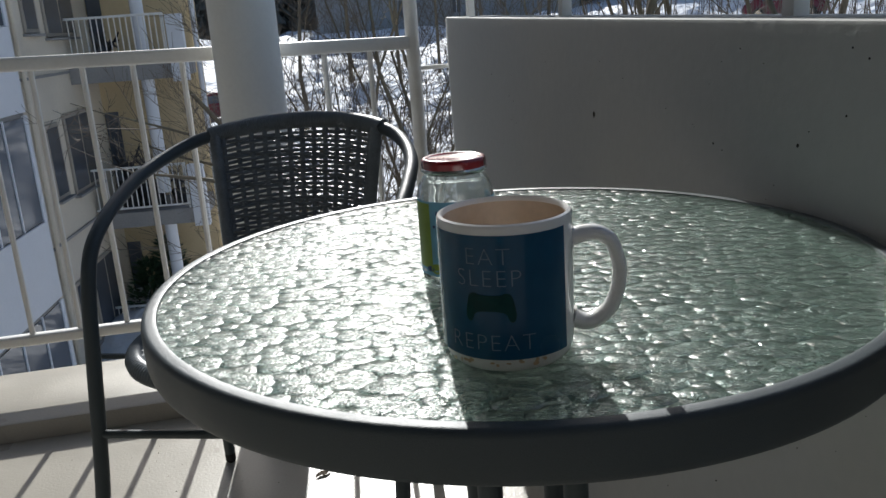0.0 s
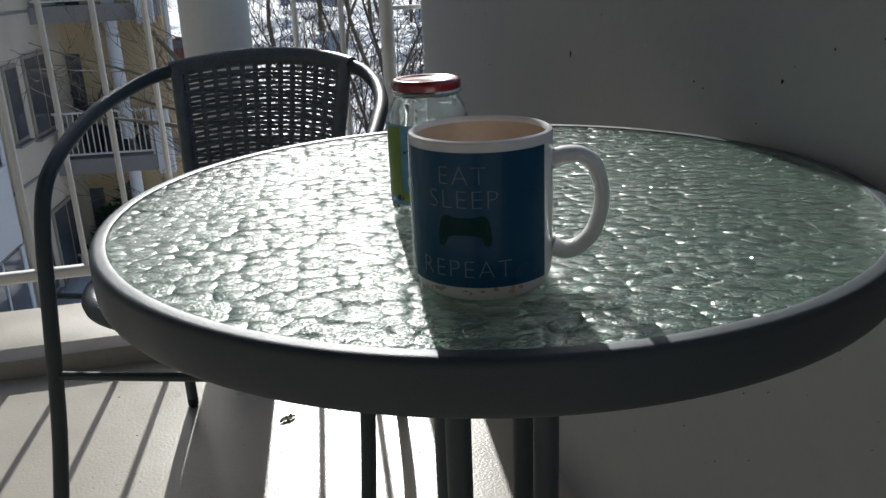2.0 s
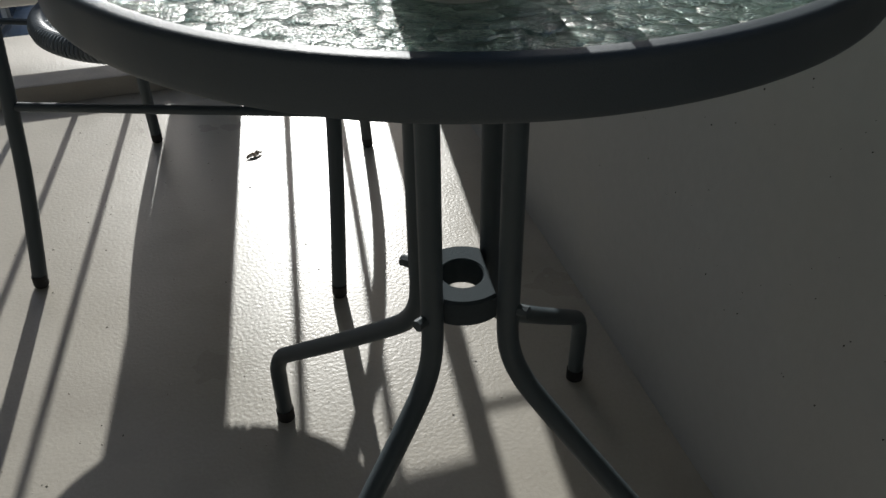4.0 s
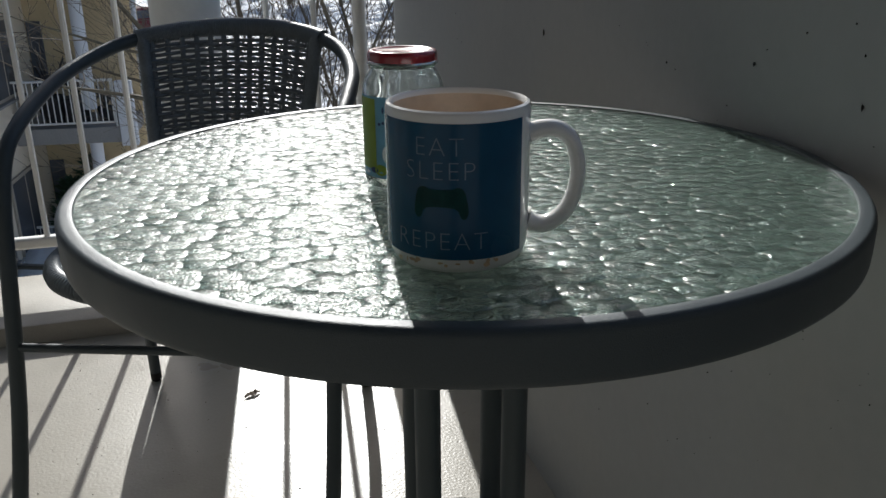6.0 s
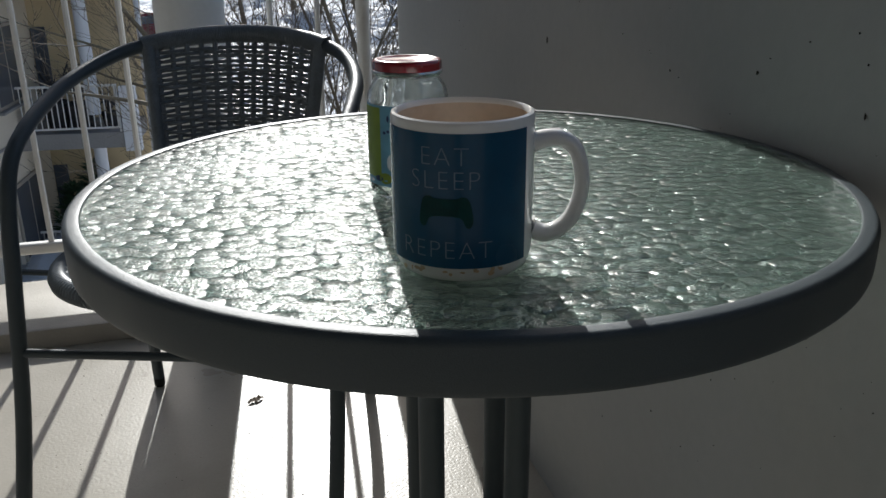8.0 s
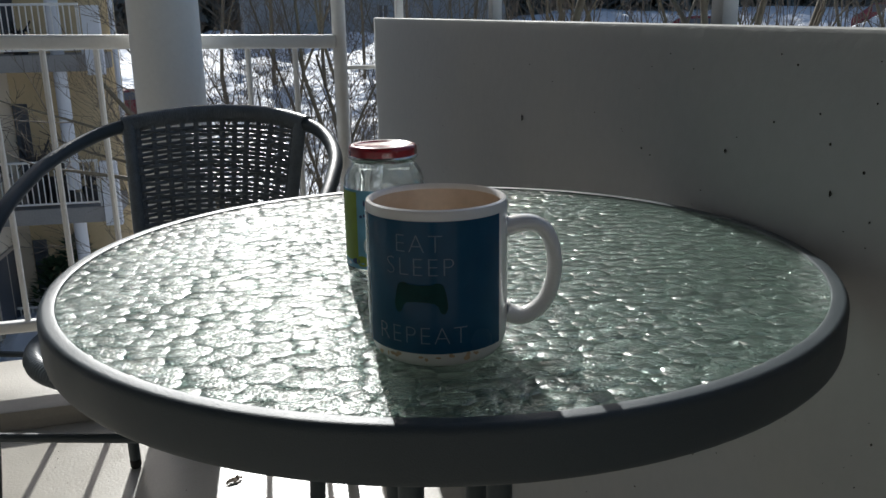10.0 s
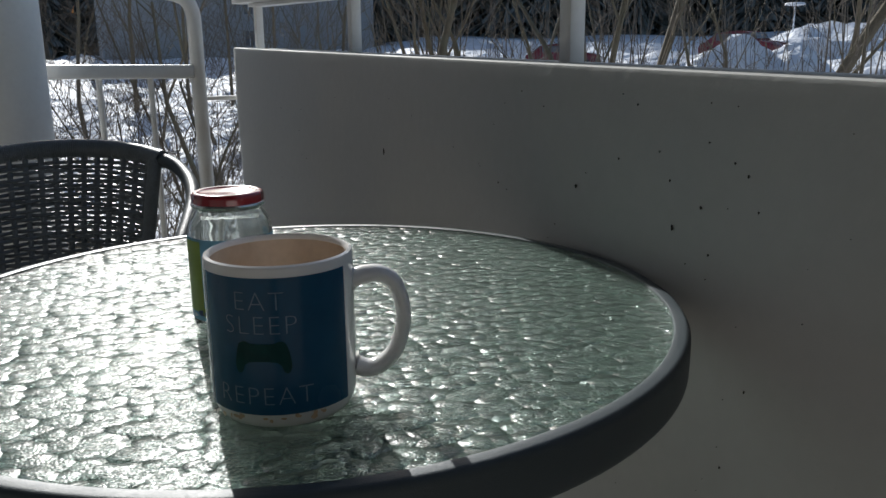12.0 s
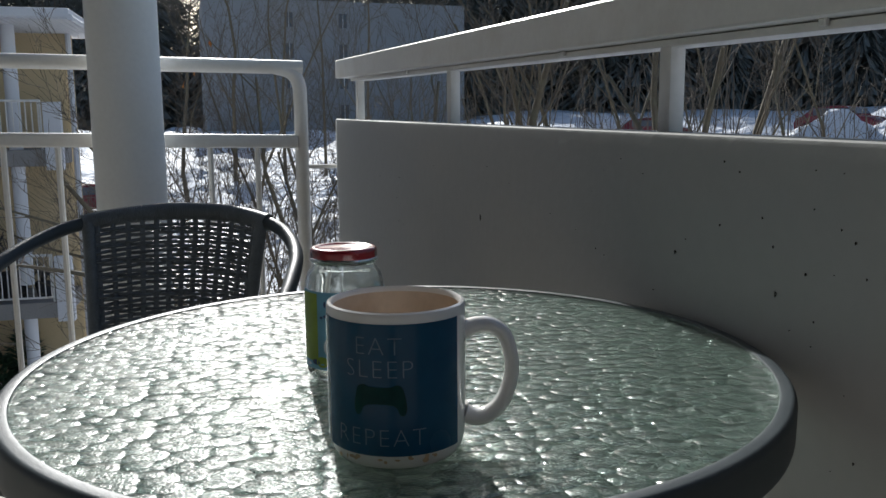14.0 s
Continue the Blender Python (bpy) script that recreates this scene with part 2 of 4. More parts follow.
SLAB = mat("balcony_slab", (0.30, 0.29, 0.28), 0.85, vary=0.15, scale=2, fine=30, bump=0.2)
# distance haze is mixed into this colour: paler and greyer than EVERGREEN
WOODS = mat("hazy_far_conifers", (0.16, 0.165, 0.15), 0.9, vary=0.4, scale=0.6, fine=4, bump=0.5, bump_dist=0.2)
EVERGREEN = mat("evergreen_needles", (0.035, 0.075, 0.035), 0.7, vary=0.3, scale=5, bump=0)
POT = mat("dark_pots", (0.035, 0.034, 0.036), 0.7, vary=0.25, scale=4, bump=0.1)
CAR_RED = mat("car_red", (0.13, 0.010, 0.014), 0.25, vary=0.05, scale=2, bump=0, coat=0.6)
RUBBER = mat("rubber", (0.02, 0.02, 0.02), 0.8, bump=0.1)
DARK_PIT = mat("dark_pit", (0.035, 0.032, 0.028), 0.9, vary=0.3, scale=80, bump=0)
LEAF_DRY = mat("dry_leaf", (0.11, 0.075, 0.045), 0.8, vary=0.3, scale=100, bump=0.2)
ORANGE_LEAF = mat("orange_leaf", (0.55, 0.22, 0.05), 0.7, vary=0.2, scale=50, bump=0)


# ---- mesh helpers ----
def part(name, bm, material, parent=None, label="", smooth=True, at=None):
    me = bpy.data.meshes.new(name)
    bm.to_mesh(me)
    bm.free()
    if smooth:
        for f in me.polygons:
            f.use_smooth = True
        try:
            me.set_sharp_from_angle(angle=radians(38))
        except AttributeError:
            pass
    me.materials.append(material)
    ob = new(name, me)
    if at is not None:
        ob.matrix_world = at
    if parent is not None:
        ob.parent = parent
    if label:
        ob["label"] = label
    return ob


def box(bm, a, b, bevel=0.0, seg=2, m=None):
    ax, ay, az = a
    bx, by, bz = b
    r = bmesh.ops.create_cube(bm, size=1.0, matrix=Matrix.Translation(((ax + bx) / 2, (ay + by) / 2, (az + bz) / 2)) @ Matrix.Diagonal((bx - ax, by - ay, bz - az, 1)))
    vs = r["verts"]
    if bevel:
        es = list({e for v in vs for e in v.link_edges})
        rb = bmesh.ops.bevel(bm, geom=es, offset=bevel, segments=seg, affect='EDGES', profile=0.5)
        vs = list({v for f in rb["faces"] for v in f.verts} | {v for v in vs if v.is_valid})
    if m is not None:
        bmesh.ops.transform(bm, matrix=m, verts=vs)
    return bm


def bbox(a, b, bevel=0.0, seg=2, m=None):
    return box(bmesh.new(), a, b, bevel, seg, m)


def spline(pts, n=8, closed=False):
    """Catmull-Rom through the points."""
    P = [Vector(q) for q in pts]
    out = []
    k = len(P)
    for i in range(k if closed else k - 1):
        if closed:
            p0, p1, p2, p3 = P[i - 1], P[i], P[(i + 1) % k], P[(i + 2) % k]
        else:
            p0, p1, p2, p3 = P[max(i - 1, 0)], P[i], P[i + 1], P[min(i + 2, k - 1)]
        for j in range(n):
            u = j / n
            out.append(0.5 * ((2 * p1) + (p2 - p0) * u + (2 * p0 - 5 * p1 + 4 * p2 - p3) * u * u + (3 * p1 - p0 - 3 * p2 + p3) * u ** 3))
    if not closed:
        out.append(P[-1])
    return out


def tube(bm, pts, r, seg=10, closed=False, flat=1.0, cap=True):
    """Sweeps a round or flattened section; r is a number or one radius a point."""
    P = [Vector(q) for q in pts]
    k = len(P)
    rad = r if isinstance(r, (list, tuple)) else [r] * k
    rings = []
    up = None
    for i, q in enumerate(P):
        if closed:
            t = P[(i + 1) % k] - P[i - 1]
        else:
            t = P[min(i + 1, k - 1)] - P[max(i - 1, 0)]
        t = t.normalized() if t.length > 1e-9 else Vector((0, 0, 1))
        if up is None:
            up = Vector((0, 0, 1)) if abs(t.z) < 0.9 else Vector((0, 1, 0))
        up = (up - t * up.dot(t))
        up = up.normalized() if up.length > 1e-6 else t.orthogonal().normalized()
        side = t.cross(up)
        rings.append([bm.verts.new(q + (side * math.cos(a) + up * math.sin(a) * flat) * rad[i]) for a in (2 * math.pi * j / seg for j in range(seg))])
    for i in range(k if closed else k - 1):
        A, B = rings[i], rings[(i + 1) % k]
        for j in range(seg):
            bm.faces.new((A[j], A[(j + 1) % seg], B[(j + 1) % seg], B[j]))
    if cap and not closed:
        bm.faces.new(rings[0][::-1])
        bm.faces.new(rings[-1])
    return bm


def btube(pts, r, seg=10, closed=False, flat=1.0):
    return tube(bmesh.new(), pts, r, seg, closed, flat)


def lathe(profile, seg=64, a0=0.0, a1=2 * math.pi):
    """Turns (radius, height) pairs about z; a full turn closes up."""
    bm = bmesh.new()
    full = abs(a1 - a0 - 2 * math.pi) < 1e-6
    cols = []
    for j in range(seg if full else seg + 1):
        a = a0 + (a1 - a0) * j / seg
        cols.append([bm.verts.new((r * math.cos(a), r * math.sin(a), z)) for r, z in profile])
    for j in range(seg):
        A, B = cols[j], cols[(j + 1) % len(cols)]
        for i in range(len(profile) - 1):
            vs = [A[i], B[i], B[i + 1], A[i + 1]]
            bm.faces.new(vs)
    bmesh.ops.remove_doubles(bm, verts=bm.verts, dist=1e-6)
    bmesh.ops.recalc_face_normals(bm, faces=bm.faces)
    return bm


def empty(name, m, label="", category="", group="", kind=""):
    ob = new(name)
    ob.empty_display_size = 0.05
    ob.matrix_world = m
    return tagged(ob, label, category, group, kind)


# ---- the balcony ----
WALL_X, WALL_END = 0.297, 1.62
floor = part("floor", bbox((-3.2, -1.2, -0.22), (0.318, 1.385, 0.0), 0.0), FLOOR_PAINT)
tagged(floor, "glossy beige-grey painted concrete balcony floor", "floor", kind="structure")
kerb = part("kerb", bbox((-3.2, 1.387, -0.22), (0.316, 1.74, 0.048), 0.008), FLOOR_PAINT)
tagged(kerb, "raised painted concrete kerb under the railing", "kerb", kind="structure")


def wall_face(z):
    """The parapet's inner face: its foot stands a little further out than its top."""
    return WALL_X + 0.017 * (0.75 - z) / 0.75 if z < 0.75 else WALL_X


def parapet():
    """Thick concrete wall whose top falls a little towards the building, with a bevelled far end."""
    bm = bmesh.new()
    y0, y1 = -1.198, WALL_END
    def top(y):
        return 0.9015 + 0.0157 * (y + 0.1)
    rows = []
    for y, drop, inset in ((y0, 0, 0), (0.0, 0, 0), (y1 - 0.03, 0, 0), (y1 - 0.012, 0.0, 0.0), (y1, 0.012, 0.008)):
        t = top(y) - drop
        ring = [(inset, -0.22), (inset, 0.0), (inset, 0.75), (inset, t - 0.005), (0.0015 + inset, t - 0.0015), (0.005 + inset, t), (0.135 - inset, t - 0.004), (0.14 - inset, t - 0.012), (0.14 - inset, 0.75), (0.14 - inset, 0.0), (0.14 - inset, -0.22)]
        rows.append([bm.verts.new((wall_face(z) + x, y, z)) for x, z in ring])
    for A, B in zip(rows, rows[1:]):
        for i in range(len(A)):
            j = (i + 1) % len(A)
            bm.faces.new((A[i], B[i], B[j], A[j]))
    bm.faces.new(rows[0])
    bm.faces.new(rows[-1][::-1])
    bmesh.ops.recalc_face_normals(bm, faces=bm.faces)
    return bm


wall_east = part("wall_east", parapet(), WALL_PAINT)
tagged(wall_east, "white painted concrete balcony parapet with small pits", "wall", kind="structure")
# unseen walls and ceiling, added to hold back sky and bounced light
wall_south = part("wall_south", bbox((-3.4, -1.4, -0.22), (0.6, -1.2, 2.62)), UNSEEN_GREY)
tagged(wall_south, "unseen dark grey house wall, added to limit bounced light", "wall", kind="structure")
wall_west = part("wall_west", bbox((-3.4, -1.198, -0.22), (-3.202, 0.4, 2.6)), UNSEEN_GREY)
tagged(wall_west, "unseen dark grey side wall, added to close off light", "wall", kind="structure")
ceiling = part("ceiling", bbox((-3.2, -1.198, 2.6), (0.6, 1.74, 2.8)), UNSEEN_GREY)
tagged(ceiling, "unseen dark grey balcony ceiling, added to limit light", "ceiling", kind="structure")


def pits():
    """Small dark pits and specks in the parapet's paint."""
    rnd = random.Random(7)
    spots = [(0.568, 0.770, 6.0), (0.214, 0.771, 1.9), (0.060, 0.789, 3.2), (-0.080, 0.774, 3.0), (-0.112, 0.796, 2.0), (-0.145, 0.835, 1.2), (-0.060, 0.835, 1.3), (-0.008, 0.880, 1.3), (-0.029, 0.872, 1.3),
             (-0.159, 0.827, 1.8), (-0.171, 0.802, 1.2), (-0.123, 0.760, 1.3), (0.46, 0.83, 1.0), (0.33, 0.80, 0.8)]
    for _ in range(190):
        y = rnd.uniform(-0.6, 0.30) if rnd.random() < 0.85 else rnd.uniform(0.3, 1.4)
        spots.append((y, rnd.uniform(0.25, 0.88), rnd.choice((0.4, 0.5, 0.6, 0.8, 1.0, 1.4))))
    bm = bmesh.new()
    for y, z, s in spots:
        s *= 0.00085
        ph = rnd.random() * 6
        vs = [bm.verts.new((wall_face(z) - 0.0012, y + s * 0.55 * math.cos(a) * (0.7 + 0.5 * rnd.random()), z + s * math.sin(a) * (0.7 + 0.6 * rnd.random()))) for a in (ph + 2 * math.pi * k / 7 for k in range(7))]
        c = bm.verts.new((wall_face(z) + 0.001, y, z))
        for k in range(7):
            bm.faces.new((vs[k], c, vs[(k + 1) % 7]))
    return bm


part("pit", pits(), DARK_PIT, wall_east, "dark pits and specks in the paint", smooth=False)["kind"] = "stuff"

# handrail on the parapet: a deep painted board on square posts
hr = empty("parapet_handrail", pose(0.361, 0, 0.9), "white painted board handrail on steel posts along the parapet", "handrail", kind="structure")


def rail_board():
    bm = bmesh.new()
    rows = []
    for y in (-1.19, 0.0, 0.9, 1.753, 1.762):
        e = 0.003 if y > 1.76 else 0.0
        zb = 0.1015 + 0.0238 * y
        ring = [(-0.028 + e, zb), (-0.030 + e, zb + 0.002), (-0.030 + e, zb + 0.047 - e), (-0.027 + e, zb + 0.050 - e), (0.087 - e, zb + 0.050 - e), (0.09 - e, zb + 0.047 - e), (0.09 - e, zb)]
        rows.append([bm.verts.new((x, y, z)) for x, z in ring])
    for A, B in zip(rows, rows[1:]):
        for i in range(len(A)):
            j = (i + 1) % len(A)
            bm.faces.new((A[i], B[i], B[j], A[j]))
    bm.faces.new(rows[0])
    bm.faces.new(rows[-1][::-1])
    bmesh.ops.recalc_face_normals(bm, faces=bm.faces)
    return bm


part("board", rail_board(), RAIL_PAINT, hr, smooth=False)
part("flat_bar", bbox((0.001, -1.18, -0.004), (0.041, 1.70, 0.004), 0.001, m=pose(0, 0, 0.0965, 1.364, 0, 0)), RAIL_PAINT, hr, smooth=False)
for y in (-0.56, 0.188, 0.898, 1.64):
    part("post", bbox((0.003, y - 0.011, -0.01), (0.023, y + 0.011, 0.093 + 0.0235 * y), 0.002), RAIL_PAINT, hr)
for y in (-0.05, 0.42, 1.15):
    part("screw_block", bbox((-0.006, y - 0.004, 0.095 + 0.0235 * y), (0.0, y + 0.004, 0.103 + 0.0235 * y), 0.0015), RAIL_PAINT, hr)

# end railing across the balcony
RY = 1.65
railing = empty("balcony_railing", pose(0, RY, 0), "white painted steel tube railing with thin balusters", "railing", kind="structure")
part("top_rail", btube(spline([(-3.2, 0, 1.090), (-1.5, 0, 1.078), (0.08, 0, 1.066), (0.15, 0, 1.063), (0.19, 0, 1.05), (0.208, 0, 1.02), (0.211, 0, 0.97), (0.211, 0, 0.86)], 8), 0.0185, 14), RAIL_PAINT, railing)
part("middle_rail", bbox((-3.4, -0.019, -0.0175), (0.0, 0.019, 0.0175), 0.007, 3, m=pose(0.2, 0, 0.869, 0, 1.05, 0)), RAIL_PAINT, railing)
part("end_post", btube([(0.211, 0, 0.875), (0.213, 0, 0.45), (0.215, 0, 0.0)], 0.0185, 14), RAIL_PAINT, railing)
part("bottom_rail", bbox((-3.2, -0.016, 0.155), (0.2, 0.016, 0.185), 0.008, 3), RAIL_PAINT, railing)
bal = None
for i in range(27):
    x = 0.092 - 0.1215 * i
    if bal is None:
        bal = part("baluster", btube([(0, 0, 0.175), (0, 0, 0.868)], 0.0075, 8), RAIL_PAINT, railing)
        bal.location.x = x
    else:
        b2 = bal.copy()
        scene.collection.objects.link(b2)
        b2.location.x = x
part("wall_tie", btube([(0.211, 0, 0.80), (0.33, 0, 0.80)], 0.006, 8), RAIL_PAINT, railing)

pillar = part("pillar", btube([(-0.2262, 1.548, 0.049), (-0.2262, 1.548, 2.6)], 0.0825, 40), PILLAR_PAINT)
tagged(pillar, "smooth pale grey round concrete pillar standing on the kerb", "pillar", kind="structure")

# ---- table ----
TABLE_Z = 0.73
table = empty("bistro_table", pose(-0.002, 0, 0, 0, 0, -5.5), "round dark grey steel bistro table with a hammered glass top", "table")
rim = [(0.2825, -0.008), (0.2825, 0.0002), (0.2829, 0.0008), (0.2836, 0.0010), (0.2860, 0.0010), (0.2896, 0.0010), (0.2908, 0.0008), (0.2920, 0.0001), (0.2930, -0.0010), (0.2937, -0.0024), (0.2940, -0.0040), (0.2940, -0.018), (0.2938, -0.0262),
       (0.2932, -0.0290), (0.2920, -0.0305), (0.2905, -0.0300), (0.2905, -0.010), (0.2825, -0.008)]
part("rim", lathe([(r, TABLE_Z + z) for r, z in rim], 128), STEEL, table, "dark grey powder-coated steel rim")
pane = part("glass_pane", lathe([(0.0, TABLE_Z - 0.005), (0.2823, TABLE_Z - 0.005), (0.2823, TABLE_Z - 0.0002), (0.0, TABLE_Z - 0.0002)], 96), TABLE_GLASS, table, "hammered greenish safety glass")
pane.visible_shadow = False
# cross bar under the glass that joins the legs
for a in (45, 135):
    part("support_bar", bbox((-0.286, -0.011, TABLE_Z - 0.028), (0.286, 0.011, TABLE_Z - 0.016), 0.002, m=pose(0, 0, (0 if a == 45 else -0.0125), 0, 0, a)), STEEL, table)
for sx, sy in ((1, 1), (-1, 1), (-1, -1), (1, -1)):
    x, y, fx, fy = sx * 0.0365, sy * 0.040, sx * 0.210, sy * 0.212
    ux, uy = (fx - x) / 0.2446, (fy - y) / 0.2446
    pts = [(x, y, 0.70), (x, y, 0.50), (x, y, 0.38), (x, y, 0.345), (x + 0.004 * ux, y + 0.004 * uy, 0.318), (x + 0.016 * ux, y + 0.016 * uy, 0.294), (x + 0.040 * ux, y + 0.040 * uy, 0.270),
           (x + 0.130 * ux, y + 0.130 * uy, 0.200), (x + 0.212 * ux, y + 0.212 * uy, 0.139), (x + 0.232 * ux, y + 0.232 * uy, 0.122), (x + 0.2425 * ux, y + 0.2425 * uy, 0.100), (fx, fy, 0.075), (fx, fy, 0.006)]
    lg = part("leg", btube(spline(pts, 6), 0.0108, 14), STEEL, table)
    part("foot_cap", btube([(fx, fy, 0.0), (fx, fy, 0.018)], 0.0122, 12), RUBBER, lg)
    part("bolt", btube([(x + sx * 0.008, y + sy * 0.006, 0.372), (x + sx * 0.016, y + sy * 0.012, 0.372)], 0.006, 8), STEEL, lg)


def ring_plate():
    """Cast plate with straight sides, rounded ends and a round hole, between the legs."""
    bm = bmesh.new()
    n = 64
    def outer(a):
        return min(0.0255 / max(abs(math.cos(a)), 1e-6), 0.046)
    rings = []
    for z, d in ((0.358, -0.002), (0.361, 0.0), (0.384, 0.0), (0.387, -0.0025)):
        rings.append([bm.verts.new(((outer(a) + d) * math.cos(a), (outer(a) + d) * math.sin(a), z)) for a in (2 * math.pi * j / n for j in range(n))])
    for z, d in ((0.387, 0.0015), (0.3855, 0.0), (0.358, 0.0)):
        rings.append([bm.verts.new(((0.0205 + d) * math.cos(a), (0.0220 + d) * math.sin(a), z)) for a in (2 * math.pi * j / n for j in range(n))])
    for i in range(len(rings)):
        A, B = rings[i], rings[(i + 1) % len(rings)]
        for j in range(n):
            bm.faces.new((A[j], A[(j + 1) % n], B[(j + 1) % n], B[j]))
    bmesh.ops.recalc_face_normals(bm, faces=bm.faces)
    return bm


part("leg_clamp", ring_plate(), DIMMED_STEEL, table, "cast clamp plate with a round hole")

# ---- mug ----
MX, MY, MR = -0.0582, -0.1797, 0.0390
mug = empty("mug", pose(MX, MY, TABLE_Z) @ Matrix.Diagonal((1.008, 1.008, 1.002, 1.0)), "white ceramic mug with a dark blue printed panel, stained inside", "mug")
outer_prof = [(0.0, 0.003), (0.027, 0.003), (0.029, 0.0), (0.0325, 0.0), (0.0350, 0.0015), (0.0372, 0.005), (0.0384, 0.010), (0.0390, 0.018), (0.0390, 0.080), (0.0390, 0.0850), (0.0384, 0.0868), (0.0370, 0.0875), (0.0358, 0.0866), (0.0352, 0.0845)]
inner_prof = [(0.0352, 0.0845), (0.0350, 0.078), (0.0350, 0.012), (0.032, 0.008), (0.0, 0.0075)]
part("body", lathe(outer_prof, 96), CERAMIC, mug)
part("inside", lathe(inner_prof, 96), TEA, mug, "tea-stained glaze")
part("drink", lathe([(0.0, 0.034), (0.0347, 0.034), (0.0347, 0.033), (0.0, 0.033)], 64), TEA_LIQUID, mug, "brown drink")
HA = radians(-17)


def handle():
    pts = [(0.0375, 0.0690), (0.0450, 0.0712), (0.0532, 0.0712), (0.0604, 0.0664), (0.0641, 0.0577), (0.0656, 0.0470), (0.0641, 0.0358), (0.0601, 0.0260), (0.0529, 0.0191), (0.0450, 0.0170), (0.0375, 0.0200)]
    P = spline([(r * math.cos(HA), r * math.sin(HA), z) for r, z in pts], 6)
    n = len(P)
    rad = [0.0058 - 0.0012 * math.sin(math.pi * i / (n - 1)) + (0.0022 if i in (0, n - 1) else 0) for i in range(n)]
    side = Vector((-math.sin(HA), math.cos(HA), 0))
    bm = bmesh.new()
    rings = []
    for i, q in enumerate(P):
        t = (P[min(i + 1, n - 1)] - P[max(i - 1, 0)]).normalized()
        nrm = t.cross(side)
        rings.append([bm.verts.new(q + side * math.cos(a) * rad[i] * 1.35 + nrm * math.sin(a) * rad[i] * 0.92) for a in (2 * math.pi * j / 16 for j in range(16))])
    for A, B in zip(rings, rings[1:]):
        for j in range(16):
            bm.faces.new((A[j], A[(j + 1) % 16], B[(j + 1) % 16], B[j]))
    bm.faces.new(rings[0][::-1])
    bm.faces.new(rings[-1])
    bmesh.ops.recalc_face_normals(bm, faces=bm.faces)
    return bm


part("handle", handle(), CERAMIC, mug)
LA0, LA1, LZ0, LZ1 = radians(-195), radians(-49), 0.0098, 0.0818


def wrap(bm, r, mid):
    """Bends a flat drawing (x along the girth, y up) round the mug."""
    for v in bm.verts:
        a = mid + v.co.x / r
        rr = r + v.co.z
        v.co = Vector((rr * math.cos(a), rr * math.sin(a), v.co.y))
    return bm


part("printed_panel", lathe([(MR + 0.0002, LZ0), (MR + 0.0002, LZ1)], 60, LA0, LA1), PRINT_BLUE, mug, "dark blue printed panel")


def lettering(word, size, height, mid, r):
    cu = bpy.data.curves.new("lettering", 'FONT')
    cu.body, cu.size, cu.align_x, cu.offset, cu.space_character = word, size, 'CENTER', -0.00037, 1.12
    cu.resolution_u = 3
    tmp = bpy.data.objects.new("lettering", cu)
    scene.collection.objects.link(tmp)
    me = bpy.data.meshes.new_from_object(tmp.evaluated_get(bpy.context.evaluated_depsgraph_get()))
    bm = bmesh.new()
    bm.from_mesh(me)
    bpy.data.objects.remove(tmp)
    bmesh.ops.subdivide_edges(bm, edges=[e for e in bm.edges if e.calc_length() > 0.003], cuts=3)
    for v in bm.verts:
        v.co.y += height
        v.co.z = 0.0
    return wrap(bm, r, mid)


TM = radians(-121)
for word, z in (("EAT", 0.0652), ("SLEEP", 0.0528), ("REPEAT", 0.0152)):
    part("lettering", lettering(word, 0.0143, z, TM, MR + 0.00045), PRINT_WHITE, mug, "thin pale printed word", smooth=False)


def gamepad():
    bm = bmesh.new()
    shape = [(-0.0125, 0.0125), (-0.009, 0.0140), (-0.0055, 0.0128), (0.0055, 0.0128), (0.009, 0.0140), (0.0125, 0.0125), (0.0142, 0.007), (0.0150, 0.001), (0.0135, -0.0025), (0.0110, -0.002), (0.0075, 0.0030),
             (-0.0075, 0.0030), (-0.0110, -0.002), (-0.0135, -0.0025), (-0.0150, 0.001), (-0.0142, 0.007)]
    P = spline([(x, y, 0) for x, y in shape], 3, True)
    vs = [bm.verts.new((q.x * 0.98, q.y * 1.02 + 0.0350, 0)) for q in P]
    f = bm.faces.new(vs)
    bmesh.ops.triangulate(bm, faces=[f])
    bmesh.ops.subdivide_edges(bm, edges=[e for e in bm.edges if e.calc_length() > 0.004], cuts=2)
    return wrap(bm, MR + 0.0005, TM + 0.02)


part("picture", gamepad(), PRINT_DARK, mug, "dark green printed game controller picture", smooth=False)


def drips():
    rnd = random.Random(3)
    bm = bmesh.new()
    for i in range(16):
        a = TM + rnd.uniform(-0.8, 0.9)
        w, h, z = rnd.uniform(0.0006, 0.002), rnd.uniform(0.0006, 0.0018), rnd.uniform(0.0055, 0.0088)
        r = 0.0383 if z > 0.007 else 0.0377
        c = [bm.verts.new(((r + 0.0006) * math.cos(a + w * math.cos(k) / r), (r + 0.0006) * math.sin(a + w * math.cos(k) / r), z + h * math.sin(k) * rnd.uniform(0.6, 1.1))) for k in (2 * math.pi * j / 9 for j in range(9))]
        bm.faces.new(c)
    return bm


part("stain", drips(), RUST, mug, "brown dried drink stains", smooth=False)

# ---- jar ----
JX, JY = -0.0551, -0.0341
jar = empty("glass_jar", pose(JX, JY, TABLE_Z) @ Matrix.Scale(0.970, 4), "small clear glass food jar with red lid and colourful label", "jar")
